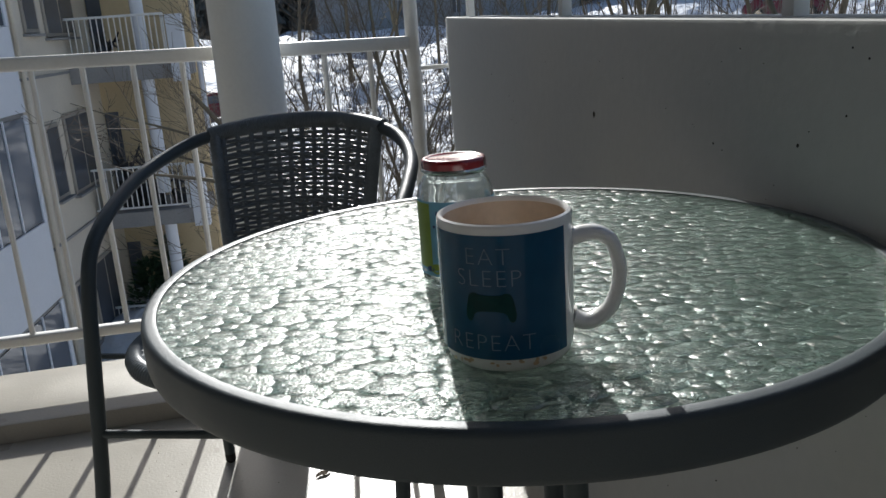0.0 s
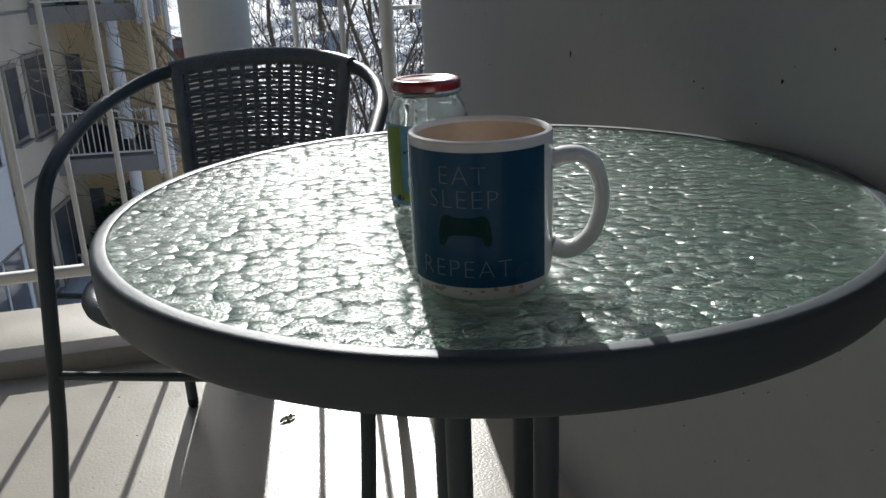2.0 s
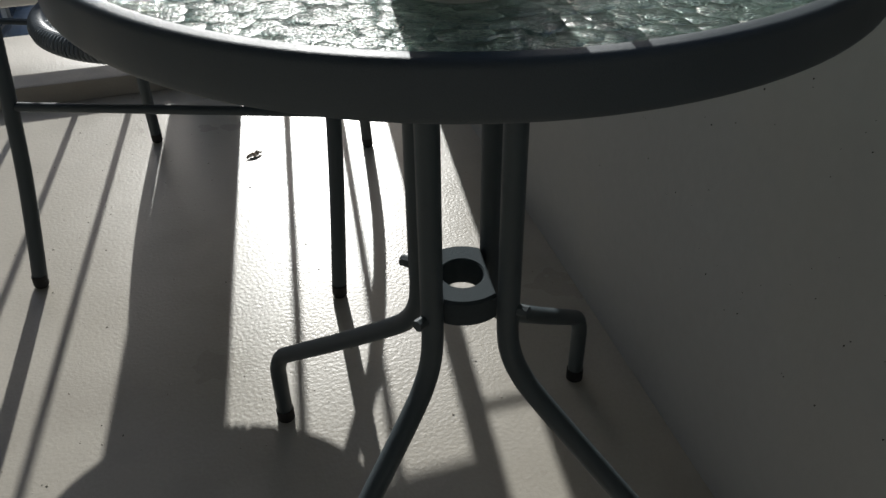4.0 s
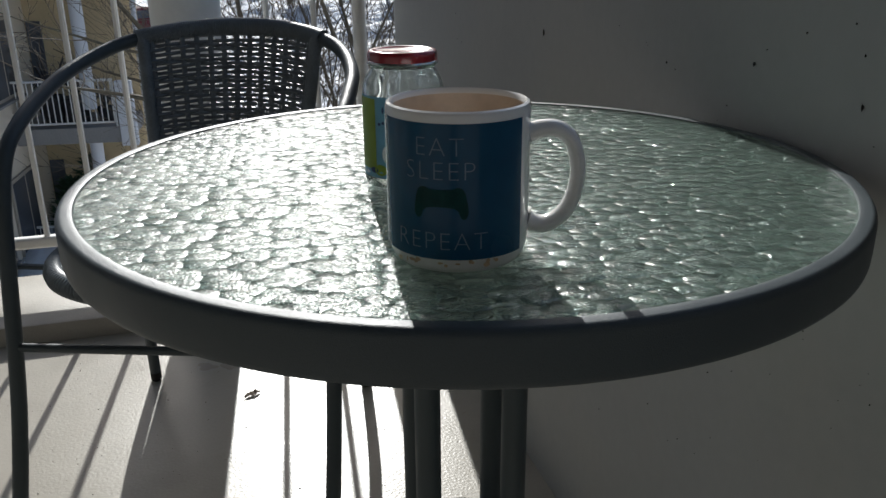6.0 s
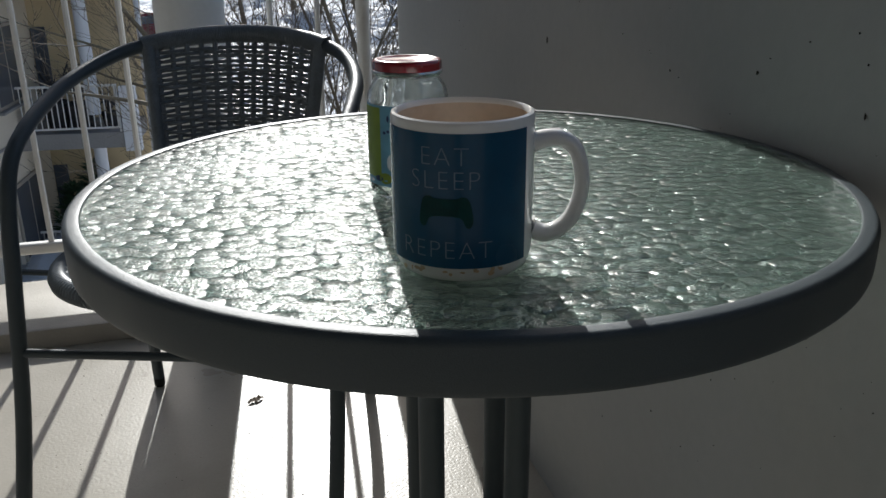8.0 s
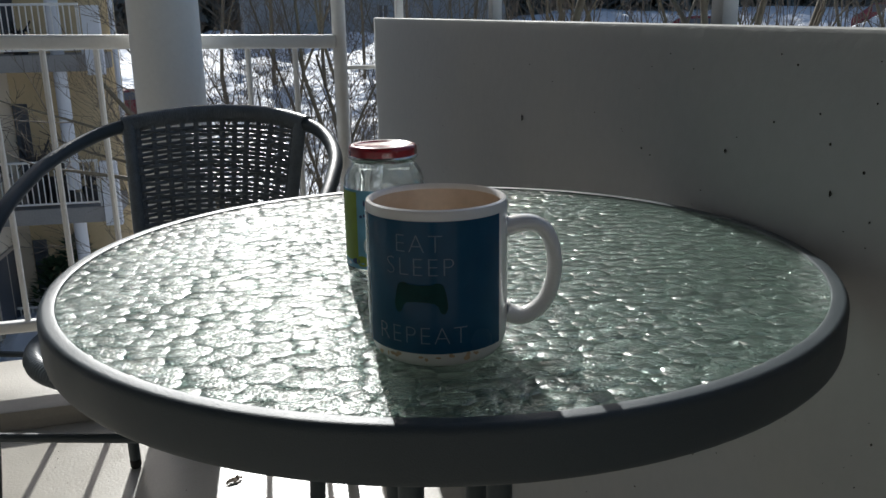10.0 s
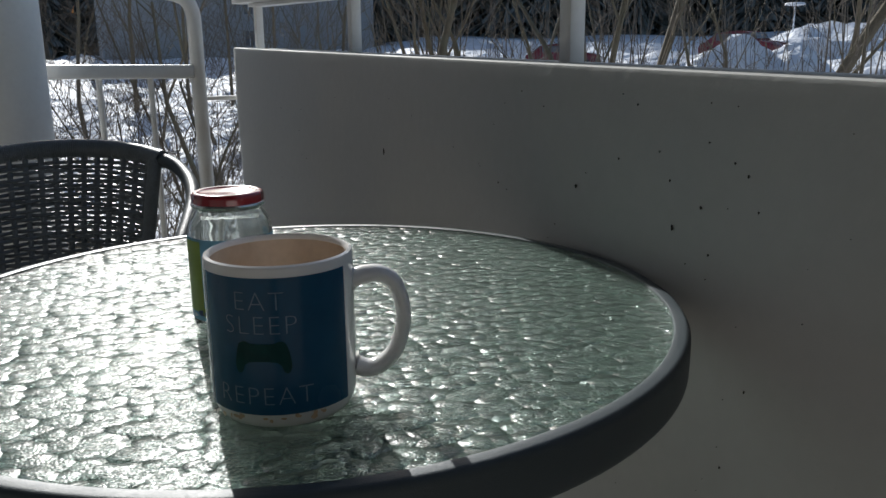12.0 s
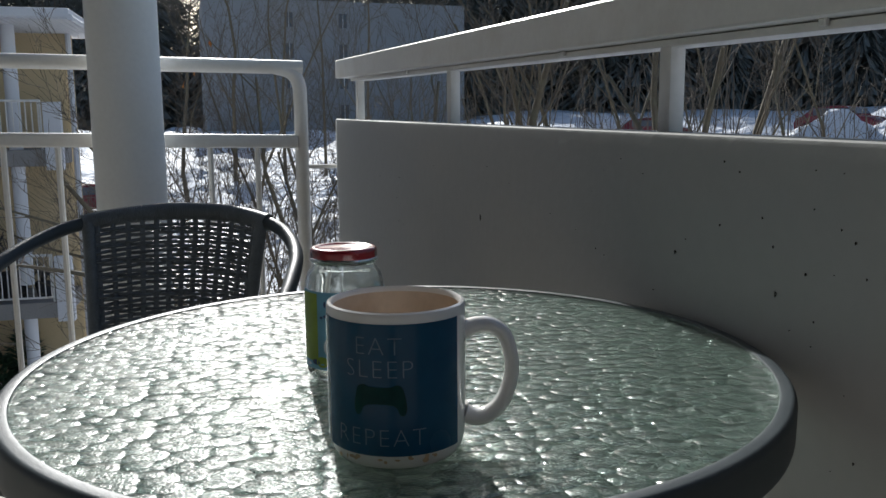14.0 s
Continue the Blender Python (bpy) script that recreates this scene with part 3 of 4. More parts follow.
jo = [(0.0, 0.0015), (0.020, 0.0), (0.025, 0.001), (0.0285, 0.004), (0.0297, 0.009), (0.0297, 0.070), (0.0294, 0.0755), (0.0278, 0.0810), (0.0248, 0.0855), (0.0230, 0.088), (0.0225, 0.092), (0.0225, 0.0985)]
ji = [(0.0207, 0.0985), (0.0207, 0.090), (0.0222, 0.086), (0.0256, 0.080), (0.0272, 0.075), (0.0274, 0.009), (0.0245, 0.005), (0.0, 0.005)]
part("body", lathe(jo + ji, 64), JAR_GLASS, jar, "clear glass")
part("label", lathe([(0.0299, 0.012), (0.0299, 0.0705)], 48, radians(-215), radians(20)), LABEL_BLUE, jar, "blue paper label")
part("label_field", lathe([(0.03005, 0.018), (0.03005, 0.069)], 12, radians(-192), radians(-145)), LABEL_GREEN, jar, "lime green label field")
lidp = [(0.0, 0.0992), (0.0185, 0.0992), (0.0195, 0.0998), (0.0205, 0.1004), (0.0230, 0.1004), (0.0242, 0.0998), (0.0250, 0.0985), (0.0252, 0.0970), (0.0252, 0.0922)]
lid = part("lid", lathe(lidp, 64), LID_RED, jar, "dark red tin screw lid")
part("lid_edge", lathe([(0.0247, 0.0935), (0.0255, 0.0930), (0.0259, 0.0918), (0.0254, 0.0906), (0.0240, 0.0908)], 64), LID_RIM, lid, "bare tin curl")
part("thread", btube([(0.0228 * math.cos(a), 0.0228 * math.sin(a), 0.0895) for a in (2 * math.pi * j / 48 for j in range(48))], 0.0009, 6, True), JAR_GLASS, jar)


def label_patch(az, z, w, h, material, text, n=10):
    """One printed blot on the jar's label."""
    R = 0.0302
    bm = bmesh.new()
    c = radians(az)
    bm.faces.new([bm.verts.new((R * math.cos(c + w * math.cos(k) / R), R * math.sin(c + w * math.cos(k) / R), z + h * math.sin(k))) for k in (2 * math.pi * j / n for j in range(n))])
    part("print", bm, material, jar, text, smooth=False)


for i in range(5):
    label_patch(-132 + 5 * i, 0.0615 - 0.0015 * i, 0.0010, 0.0026, LABEL_NAVY, "dark blue print", 6)
for i in range(5):
    label_patch(-138 + 6 * i, 0.0515 + 0.001 * (i % 2), 0.0014, 0.0012, LABEL_NAVY, "dark blue print", 6)
label_patch(-150, 0.0175, 0.004, 0.0022, LABEL_NAVY, "dark blue print")
label_patch(-128, 0.0300, 0.0036, 0.0062, LABEL_WHITE, "white print", 12)
label_patch(-121, 0.0400, 0.0024, 0.0028, LABEL_WHITE, "white print")
label_patch(-172, 0.0152, 0.007, 0.0014, LABEL_WHITE, "white print", 6)
label_patch(-138, 0.0180, 0.0055, 0.0042, LABEL_GREEN, "green print", 12)
label_patch(-118, 0.0190, 0.0055, 0.0046, LABEL_GREEN, "green print", 12)


# ---- chair ----
def chair():
    ch = empty("garden_armchair", pose(-0.23, 0.80, 0, 0, 0, -19.3), "black woven rattan armchair with dark grey steel tube frame", "chair")
    hoop = [(-0.256, -0.252, 0.012), (-0.257, -0.19, 0.20), (-0.257, -0.150, 0.40), (-0.258, -0.125, 0.52), (-0.259, -0.095, 0.588), (-0.260, -0.045, 0.626), (-0.262, 0.03, 0.655), (-0.257, 0.115, 0.682), (-0.232, 0.195, 0.706),
            (-0.187, 0.254, 0.726), (-0.10, 0.303, 0.741), (0.0, 0.318, 0.746)]
    hoop = hoop + [(-x, y, z) for x, y, z in hoop[-2::-1]]
    frame_tube = part("arm_frame", btube(spline(hoop, 7), 0.0125, 14), STEEL, ch, "dark grey steel tube")
    for s in (-1, 1):
        part("foot_cap", btube([(s * 0.2558, -0.2535, 0.0), (s * 0.2559, -0.2530, 0.004), (s * 0.2562, -0.2510, 0.022)], [0.0095, 0.0124, 0.0128], 12), RUBBER, frame_tube)
        back = [(s * 0.232, 0.255, 0.012), (s * 0.222, 0.235, 0.18), (s * 0.186, 0.205, 0.34), (s * 0.135, 0.184, 0.44), (s * 0.143, 0.203, 0.52), (s * 0.152, 0.226, 0.60), (s * 0.166, 0.260, 0.722)]
        bl = part("back_leg", btube(spline(back, 6), 0.0115, 12), STEEL, ch)
        part("foot_cap", btube([(s * 0.2322, 0.2555, 0.0), (s * 0.2320, 0.255, 0.004), (s * 0.2312, 0.253, 0.022)], [0.009, 0.0114, 0.0118], 12), RUBBER, bl)
        part("seat_rod", btube([(s * 0.258, -0.125, 0.417), (s * 0.20, -0.118, 0.413)], 0.005, 8), STEEL, ch)
    part("front_stretcher", btube([(-0.267, -0.17, 0.295), (0.267, -0.17, 0.295)], 0.0075, 10), STEEL, ch)
    # seat: wrapped rim and woven strands
    def seat_edge(a):
        c, d = math.cos(a), math.sin(a)
        return (0.213 * math.copysign(abs(c) ** 0.88, c), -0.03 + 0.200 * math.copysign(abs(d) ** 0.88, d), 0.412)
    def seat_half(v, r, q):
        return q * max(0.0, 1 - (abs(v) / r) ** 2.27) ** (1 / 2.27)
    ring = [seat_edge(2 * math.pi * i / 64) for i in range(64)]
    bm = bmesh.new()
    tube(bm, ring, 0.0135, 12, True)
    part("seat_rim", bm, RATTAN, ch, "rim wrapped in black rattan")
    bm = bmesh.new()
    for i in range(170):
        a = 2 * math.pi * i / 170
        c = Vector(seat_edge(a))
        d = Vector((c.x, c.y + 0.03, 0)).normalized()
        loop = [c + d * math.cos(k) * 0.0146 + Vector((0, 0, math.sin(k) * 0.0146)) for k in (2 * math.pi * j / 10 for j in range(10))]
        tube(bm, loop, 0.0030, 5, True)
    part("rim_wrapping", bm, RATTAN, ch)["kind"] = "stuff"
    bm = bmesh.new()
    for i in range(-18, 19):
        x = i * 0.0108
        h = seat_half(x, 0.213, 0.198)
        tube(bm, [(x, -0.03 - h + 2 * h * k / 12, 0.420 + 0.0022 * (1 if (k + i) % 2 else -1)) for k in range(13)], 0.0044, 6, False, 0.5)
        y = i * 0.0106
        h = seat_half(y, 0.200, 0.211)
        tube(bm, [(-h + 2 * h * k / 12, -0.03 + y, 0.420 + 0.0022 * (-1 if (k + i) % 2 else 1)) for k in range(13)], 0.0044, 6, False, 0.5)
    part("seat_weave", bm, RATTAN, ch, "woven black rattan seat")["kind"] = "stuff"
    # back: strands woven round upright stakes
    def back_at(u, z):
        """u from -1 to 1 across, z the height."""
        k = (z - 0.44) / (0.735 - 0.44)
        half = 0.134 + 0.033 * k
        x = u * half
        return Vector((x, 0.232 + 0.083 * k - (0.052 * u * u), z))
    def hoop_z(u):
        return 0.736 - 0.016 * u * u
    stakes = 13
    for i in range(stakes):
        u = -0.92 + 1.84 * i / (stakes - 1)
        P = [back_at(u, 0.43 + (hoop_z(u) - 0.43) * k / 10) for k in range(11)]
        part("stake", btube(P, 0.0054, 8), RATTAN, ch)
    rnd = random.Random(11)
    nrow = 34
    for j in range(nrow):
        z = 0.445 + (0.722 - 0.445) * (j / (nrow - 1))
        row_lift = rnd.gauss(0, 0.0006)
        P = []
        n = 56
        for k in range(n + 1):
            u = -1 + 2 * k / n
            w = math.cos(math.pi * (u + 0.92) / 1.84 * (stakes - 1)) * (1 if j % 2 else -1)
            q = back_at(u, z - 0.010 * u * u * (z - 0.445) / 0.277 + rnd.uniform(-0.0004, 0.0004) + row_lift + 0.0008 * math.sin(4 * u + 1.7 * j))
            q.y += 0.0050 * w
            P.append(q)
        part("strand", btube(P, 0.0042, 6, False, 0.91), RATTAN, ch)
    # wrapped part of the hoop
    hp = spline(hoop, 7)
    top = [q for q in hp if abs(q.x) < 0.185 and q.y > 0.2]
    part("top_wrapping", btube(top, 0.0158, 14), RATTAN, ch, "hoop wrapped in black rattan")
    bm = bmesh.new()
    m = 110
    for i in range(m):
        s = i / (m - 1) * (len(top) - 1)
        k = min(int(s), len(top) - 2)
        q = top[k].lerp(top[k + 1], s - k)
        t = (top[k + 1] - top[k]).normalized()
        a1 = t.orthogonal().normalized()
        a2 = t.cross(a1)
        tube(bm, [q + a1 * math.cos(b) * 0.0160 + a2 * math.sin(b) * 0.0160 for b in (2 * math.pi * j / 12 for j in range(12))], 0.0018, 5, True)
    part("wrapping", bm, RATTAN, ch)["kind"] = "stuff"
    for s in (-1, 1):
        P = [back_at(s * 1.0, 0.44 + (0.728 - 0.44) * k / 10) for k in range(11)]
        part("side_binding", btube(P, 0.0120, 10), RATTAN, ch, "side stake bound in rattan")
    return ch


armchair = chair()


def dead_leaf():
    bm = bmesh.new()
    rnd = random.Random(2)
    P = spline([(-0.018, 0.0, 0.003), (-0.006, 0.004, 0.005), (0.004, 0.003, 0.004), (0.012, 0.006, 0.006), (0.020, 0.005, 0.003)], 4)
    lo, hi = [], []
    for i, q in enumerate(P):
        w = 0.0075 * math.sin(math.pi * (i + 0.5) / len(P)) + 0.0012
        lo.append(bm.verts.new(q + Vector((0, -w, -0.002 + rnd.uniform(0, 0.002)))))
        hi.append(bm.verts.new(q + Vector((0, w, rnd.uniform(-0.001, 0.002)))))
    for i in range(len(P) - 1):
        bm.faces.new((lo[i], lo[i + 1], hi[i + 1], hi[i]))
    bmesh.ops.solidify(bm, geom=bm.faces[:], thickness=0.0008)
    return bm


leaf = part("dead_leaf", dead_leaf(), LEAF_DRY, at=pose(-0.167, 0.985, 0.0005, 0, 0, 20))
tagged(leaf, "curled dry brown leaf lying on the floor", "leaf")


def floor_grit():
    """Blisters and grit under the floor paint."""
    rnd = random.Random(9)
    bm = bmesh.new()
    for i in range(420):
        x, y = rnd.uniform(-0.75, 0.28), rnd.uniform(0.15, 1.36)
        s = rnd.choice((0.0008, 0.001, 0.0012, 0.0016, 0.0022))
        ring = [bm.verts.new((x + s * math.cos(k) * rnd.uniform(0.8, 1.3), y + s * math.sin(k) * rnd.uniform(0.8, 1.3), -0.0002)) for k in (6.283 * j / 6 for j in range(6))]
        top = bm.verts.new((x, y, s * rnd.uniform(0.5, 0.9)))
        for j in range(6):
            bm.faces.new((ring[j], ring[(j + 1) % 6], top))
    return bm


part("grit", floor_grit(), FLOOR_PAINT, floor, "painted-over grit")["kind"] = "stuff"


def floor_specks():
    rnd = random.Random(19)
    bm = bmesh.new()
    for i in range(130):
        x, y = rnd.uniform(-0.75, 0.28), rnd.uniform(0.1, 1.36)
        s = rnd.choice((0.0006, 0.0008, 0.001, 0.0015))
        ring = [bm.verts.new((x + s * math.cos(k) * rnd.uniform(0.6, 1.4), y + s * math.sin(k) * rnd.uniform(0.6, 1.4), 0.0004)) for k in (6.283 * j / 6 for j in range(6))]
        bm.faces.new(ring)
    return bm


part("speck", floor_specks(), DARK_PIT, floor, "dark specks of dirt", smooth=False)["kind"] = "stuff"
# ---- outside: ground, houses, trees ----
GROUND = -6.0


def ground_z(x, y):
    r = math.hypot(x, y)
    az = math.degrees(math.atan2(x, y)) if y > 0 else 0.0
    k = min(max((r - 15) / (60 - 0.6 * min(max(az, 0.0), 50.0)), 0.0), 1.0)
    z = GROUND + 6.2 * k + max(0.0, min(r, 140.0) - 55) * 0.046 * min(max((az - 15) / 10, 0.0), 1.0)
    z += 0.5 * noise.noise((x * 0.12, y * 0.10, 0.0)) + 0.80 * noise.noise((x * 0.40, y * 0.3, 3.0)) + 0.26 * noise.noise((x * 1.1, y * 0.8, 9.0))
    return z


def ground_mesh():
    bm = bmesh.new()
    ys = [-60, -20, 0] + [2 + 0.45 * i for i in range(120)] + [58, 63, 70, 80, 95, 115, 150, 220, 400, 900]
    xs = [-500, -200, -90, -50, -30] + [-22 + 0.45 * i for i in range(148)] + [48, 55, 65, 85, 130, 240, 500]
    g = [[bm.verts.new((x, y, ground_z(x, y))) for x in xs] for y in ys]
    for a, b in zip(g, g[1:]):
        for i in range(len(xs) - 1):
            bm.faces.new((a[i], a[i + 1], b[i + 1], b[i]))
    return bm


ground = part("ground", ground_mesh(), SNOW)
tagged(ground, "snow-covered yard with trampled dirty patches that also paint in dappled shade", "ground", kind="structure")

# neighbouring wing of the house: long cream wall, then a yellow wall with balconies
house = empty("apartment_house", pose(-4.35, 0, 0, 0, 0, -6), "yellow and cream plastered apartment house with balconies", "house")
H0 = -7.5
LX = -1.9
part("long_wall", bbox((LX - 6, -2, H0), (LX, 20.5, 6.5)), CREAM_WALL, house, "cream plastered wall", smooth=False)
part("end_wall", bbox((LX - 6, 20.502, H0), (0.42, 21.3, 2.98)), YELLOW_WALL, house, "yellow plastered wall", smooth=False)
roof = part("roof", bbox((-3.9, 17.6, 2.98), (1.05, 21.9, 3.16), 0.02), PANEL_WHITE, house, "pale boarded eaves", smooth=False)
for i in range(22):
    part("eave_board", bbox((-1.85 + 0.13 * i, 17.62, 2.955), (-1.74 + 0.13 * i, 20.48, 2.978)), PANEL_WHITE, roof, smooth=False)
part("gutter", btube([(1.08, 17.5, 2.98), (1.08, 21.9, 2.98)], 0.06, 8), PANEL_WHITE, roof)


def add_window(y, z, w, h):
    win = part("window", bbox((LX, y - w / 2, z), (LX + 0.05, y + w / 2, z + h), 0.01), FRAME_WOOD, house, "brown-grey framed window", smooth=False)
    k = 2 if w > 1.2 else 1
    for i in range(k):
        ya = y - w / 2 + 0.08 + i * (w - 0.08) / k
        part("pane", bbox((LX + 0.05, ya, z + 0.08), (LX + 0.058, ya + (w - 0.08) / k - 0.08, z + h - 0.08)), WINDOW_GLASS, win, smooth=False)
    part("sill", bbox((LX, y - w / 2 - 0.05, z - 0.06), (LX + 0.14, y + w / 2 + 0.05, z - 0.01), 0.008), SLAB, win, "sheet metal sill", smooth=False)


for s in range(-1, 2):
    for y, w in ((16.85, 0.72), (18.5, 1.8), (3.0, 1.6), (6.0, 1.6)):
        add_window(y, (-2.12 if w > 1 else -2.03) + s * 3.2, w, 1.66 if w > 1 else 1.48)
for y in (15.9, 15.2):
    part("downpipe", btube([(LX + 0.07, y, H0), (LX + 0.07, y, 6.4)], 0.045, 8), CREAM_WALL, house)


for zl in (-6.07, -2.87, 0.33, 3.53):
    part("ledge", bbox((LX, 14.6, zl), (LX + 0.03, 20.498, zl + 0.05)), SLAB, house, "thin storey ledge", smooth=False)


def flank_balcony(zf):
    """Solid white balcony front on the long wall."""
    b = empty("flank_balcony", pose(0, 0, zf))
    b.parent = house
    x1 = LX + 0.62
    part("slab", bbox((LX, 6.2, -0.18), (x1 - 0.05, 14.25, 0.0), 0.01), SLAB, b, smooth=False)
    part("front_panel", bbox((x1 - 0.04, 6.2, -0.1), (x1, 14.25, 1.26), 0.01), PANEL_WHITE, b, smooth=False)
    part("side_panel", bbox((LX, 14.19, -0.1), (x1 - 0.042, 14.25, 1.26), 0.01), PANEL_WHITE, b, smooth=False)
    for i in range(9):
        y = 6.25 + i * 0.88
        part("glazing", bbox((x1 - 0.05, y, 1.28), (x1 - 0.03, y + 0.85, 3.02)), WINDOW_GLASS, b, smooth=False)
        part("mullion", bbox((x1 - 0.06, y + 0.845, 1.262), (x1 - 0.01, y + 0.885, 3.05)), PANEL_WHITE, b, smooth=False)
    part("corner_post", bbox((x1 - 0.1, 14.15, 1.262), (x1, 14.27, 3.05), 0.01), PANEL_WHITE, b, smooth=False)


for zf in (-6.4, -3.2, 0.0, 3.2):
    flank_balcony(zf)


def corner_balcony(zf, kept=()):
    b = empty("corner_balcony", pose(0, 0, zf))
    b.parent = house
    part("slab", bbox((LX, 18.6, -0.34), (0.40, 20.5, 0.0), 0.01), SLAB, b, smooth=False)
    part("top_rail", bbox((LX + 0.05, 18.62, 0.98), (0.2, 18.67, 1.03), 0.01), RAIL_PAINT, b, smooth=False)
    part("bottom_rail", bbox((LX + 0.05, 18.62, 0.08), (0.2, 18.66, 0.12), 0.008), RAIL_PAINT, b, smooth=False)
    part("rail_post", bbox((0.16, 18.62, 0.0), (0.2, 18.66, 1.0), 0.008), RAIL_PAINT, b, smooth=False)
    for i in range(17):
        x = LX + 0.12 + 0.12 * i
        part("baluster", bbox((x - 0.010, 18.63, 0.1), (x + 0.010, 18.65, 0.985)), RAIL_PAINT, b, smooth=False)
    part("side_screen", bbox((0.24, 18.55, -0.42), (0.58, 18.75, 0.98), 0.01), PANEL_WHITE, b, "white boarded screen", smooth=False)
    part("door", bbox((LX + 0.02, 20.46, 0.0), (LX + 0.34, 20.5, 2.1), 0.01), WINDOW_GLASS, b, "glazed balcony door", smooth=False)
    for x, w, h in kept:
        pot = part("plant_pot", lathe([(0.0, 0.0), (w * 0.7, 0.0), (w, h * 0.4), (w * 0.9, h * 0.42), (0.0, h * 0.4)], 12), POT, b, "dark pot with withered stems")
        pot.location = (x, 19.3, 0)
        bm = bmesh.new()
        for k in range(26):
            a = k * 2.4
            tube(bm, [(0, 0, h * 0.38), (w * 0.6 * math.cos(a), w * 0.6 * math.sin(a), h * 0.7), (w * 1.3 * math.cos(a), w * 1.3 * math.sin(a), h * (0.75 + 0.25 * math.sin(k)))], [0.02, 0.016, 0.01], 4)
        part("withered_plant", bm, POT, pot)["kind"] = "stuff"
    part("column", btube([(-0.38, 18.9, -2.86), (-0.38, 18.9, -0.34)], 0.14, 12), PANEL_WHITE, b, "round white column")


corner_balcony(-6.0)
corner_balcony(-2.8, ((-1.25, 0.28, 1.45), (-0.75, 0.34, 1.35), (-0.15, 0.2, 0.8)))
corner_balcony(0.42, ((-1.2, 0.2, 0.7),))
part("column", btube([(-0.38, 18.9, 0.42), (-0.38, 18.9, 2.97)], 0.14, 12), PANEL_WHITE, house, "round white column")
part("downpipe", btube([(0.50, 20.4, H0), (0.50, 20.4, 2.95)], 0.06, 8), PANEL_WHITE, house, "white downpipe")

# grey block across the yard
block = empty("grey_apartment_block", pose(15.5, 84, -0.6, 0, 0, -2), "large grey rendered apartment block in shade", "building")
part("wall", bbox((-10, 0, -2), (16.5, 12, 13.6)), GREY_WALL, block, smooth=False)
part("plinth", bbox((-10, -0.12, -2), (16.5, -0.002, 0.6)), SLAB, block, smooth=False)
for s in range(4):
    for i in range(2):
        x = -2.2 + i * 5.4
        w = part("window", bbox((x, -0.06, 2.0 + s * 3.0), (x + 0.8, 0.02, 3.4 + s * 3.0)), WINDOW_GLASS, block, smooth=False)
        part("frame", bbox((x + 0.37, -0.08, 2.0 + s * 3.0), (x + 0.43, -0.061, 3.4 + s * 3.0)), PANEL_WHITE, w, smooth=False)


def conifers():
    """Ragged dark belt of spruces behind the yard."""
    rnd = random.Random(21)
    V, Fc = [], []
    for i in range(380):
        az = math.radians(rnd.uniform(-12, 62))
        r0 = rnd.uniform(126, 150) if az < 0.33 else rnd.uniform(98, 135)
        x, y = r0 * math.sin(az), r0 * math.cos(az)
        h = rnd.uniform(24, 38)
        base = ground_z(x, y) - 0.5
        for k in range(42):
            f = k / 42
            z = base + h * (0.03 + 0.95 * f)
            r = (1 - f) * h * 0.17 * rnd.uniform(0.7, 1.2) + 0.15
            for j in range(17):
                a = rnd.random() * 6.283
                c = Vector((x + 0.25 * r * math.cos(a), y + 0.25 * r * math.sin(a), z + 0.4))
                tip = Vector((x + r * math.cos(a), y + r * math.sin(a), z - 0.35 * r))
                s = Vector((-math.sin(a), math.cos(a), 0)) * r * 0.09
                n0 = len(V)
                V += [c, tip + s * 0.45, tip + Vector((0, 0, -0.25 * rnd.random())), tip - s * 0.45]
                Fc += [(n0, n0 + 1, n0 + 2), (n0, n0 + 2, n0 + 3)]
    me = bpy.data.meshes.new("conifer_belt")
    me.from_pydata([tuple(v) for v in V], [], Fc)
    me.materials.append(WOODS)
    return new("conifer_belt", me)


tagged(conifers(), "dark belt of spruce trees beyond the yard", "woods", kind="stuff")


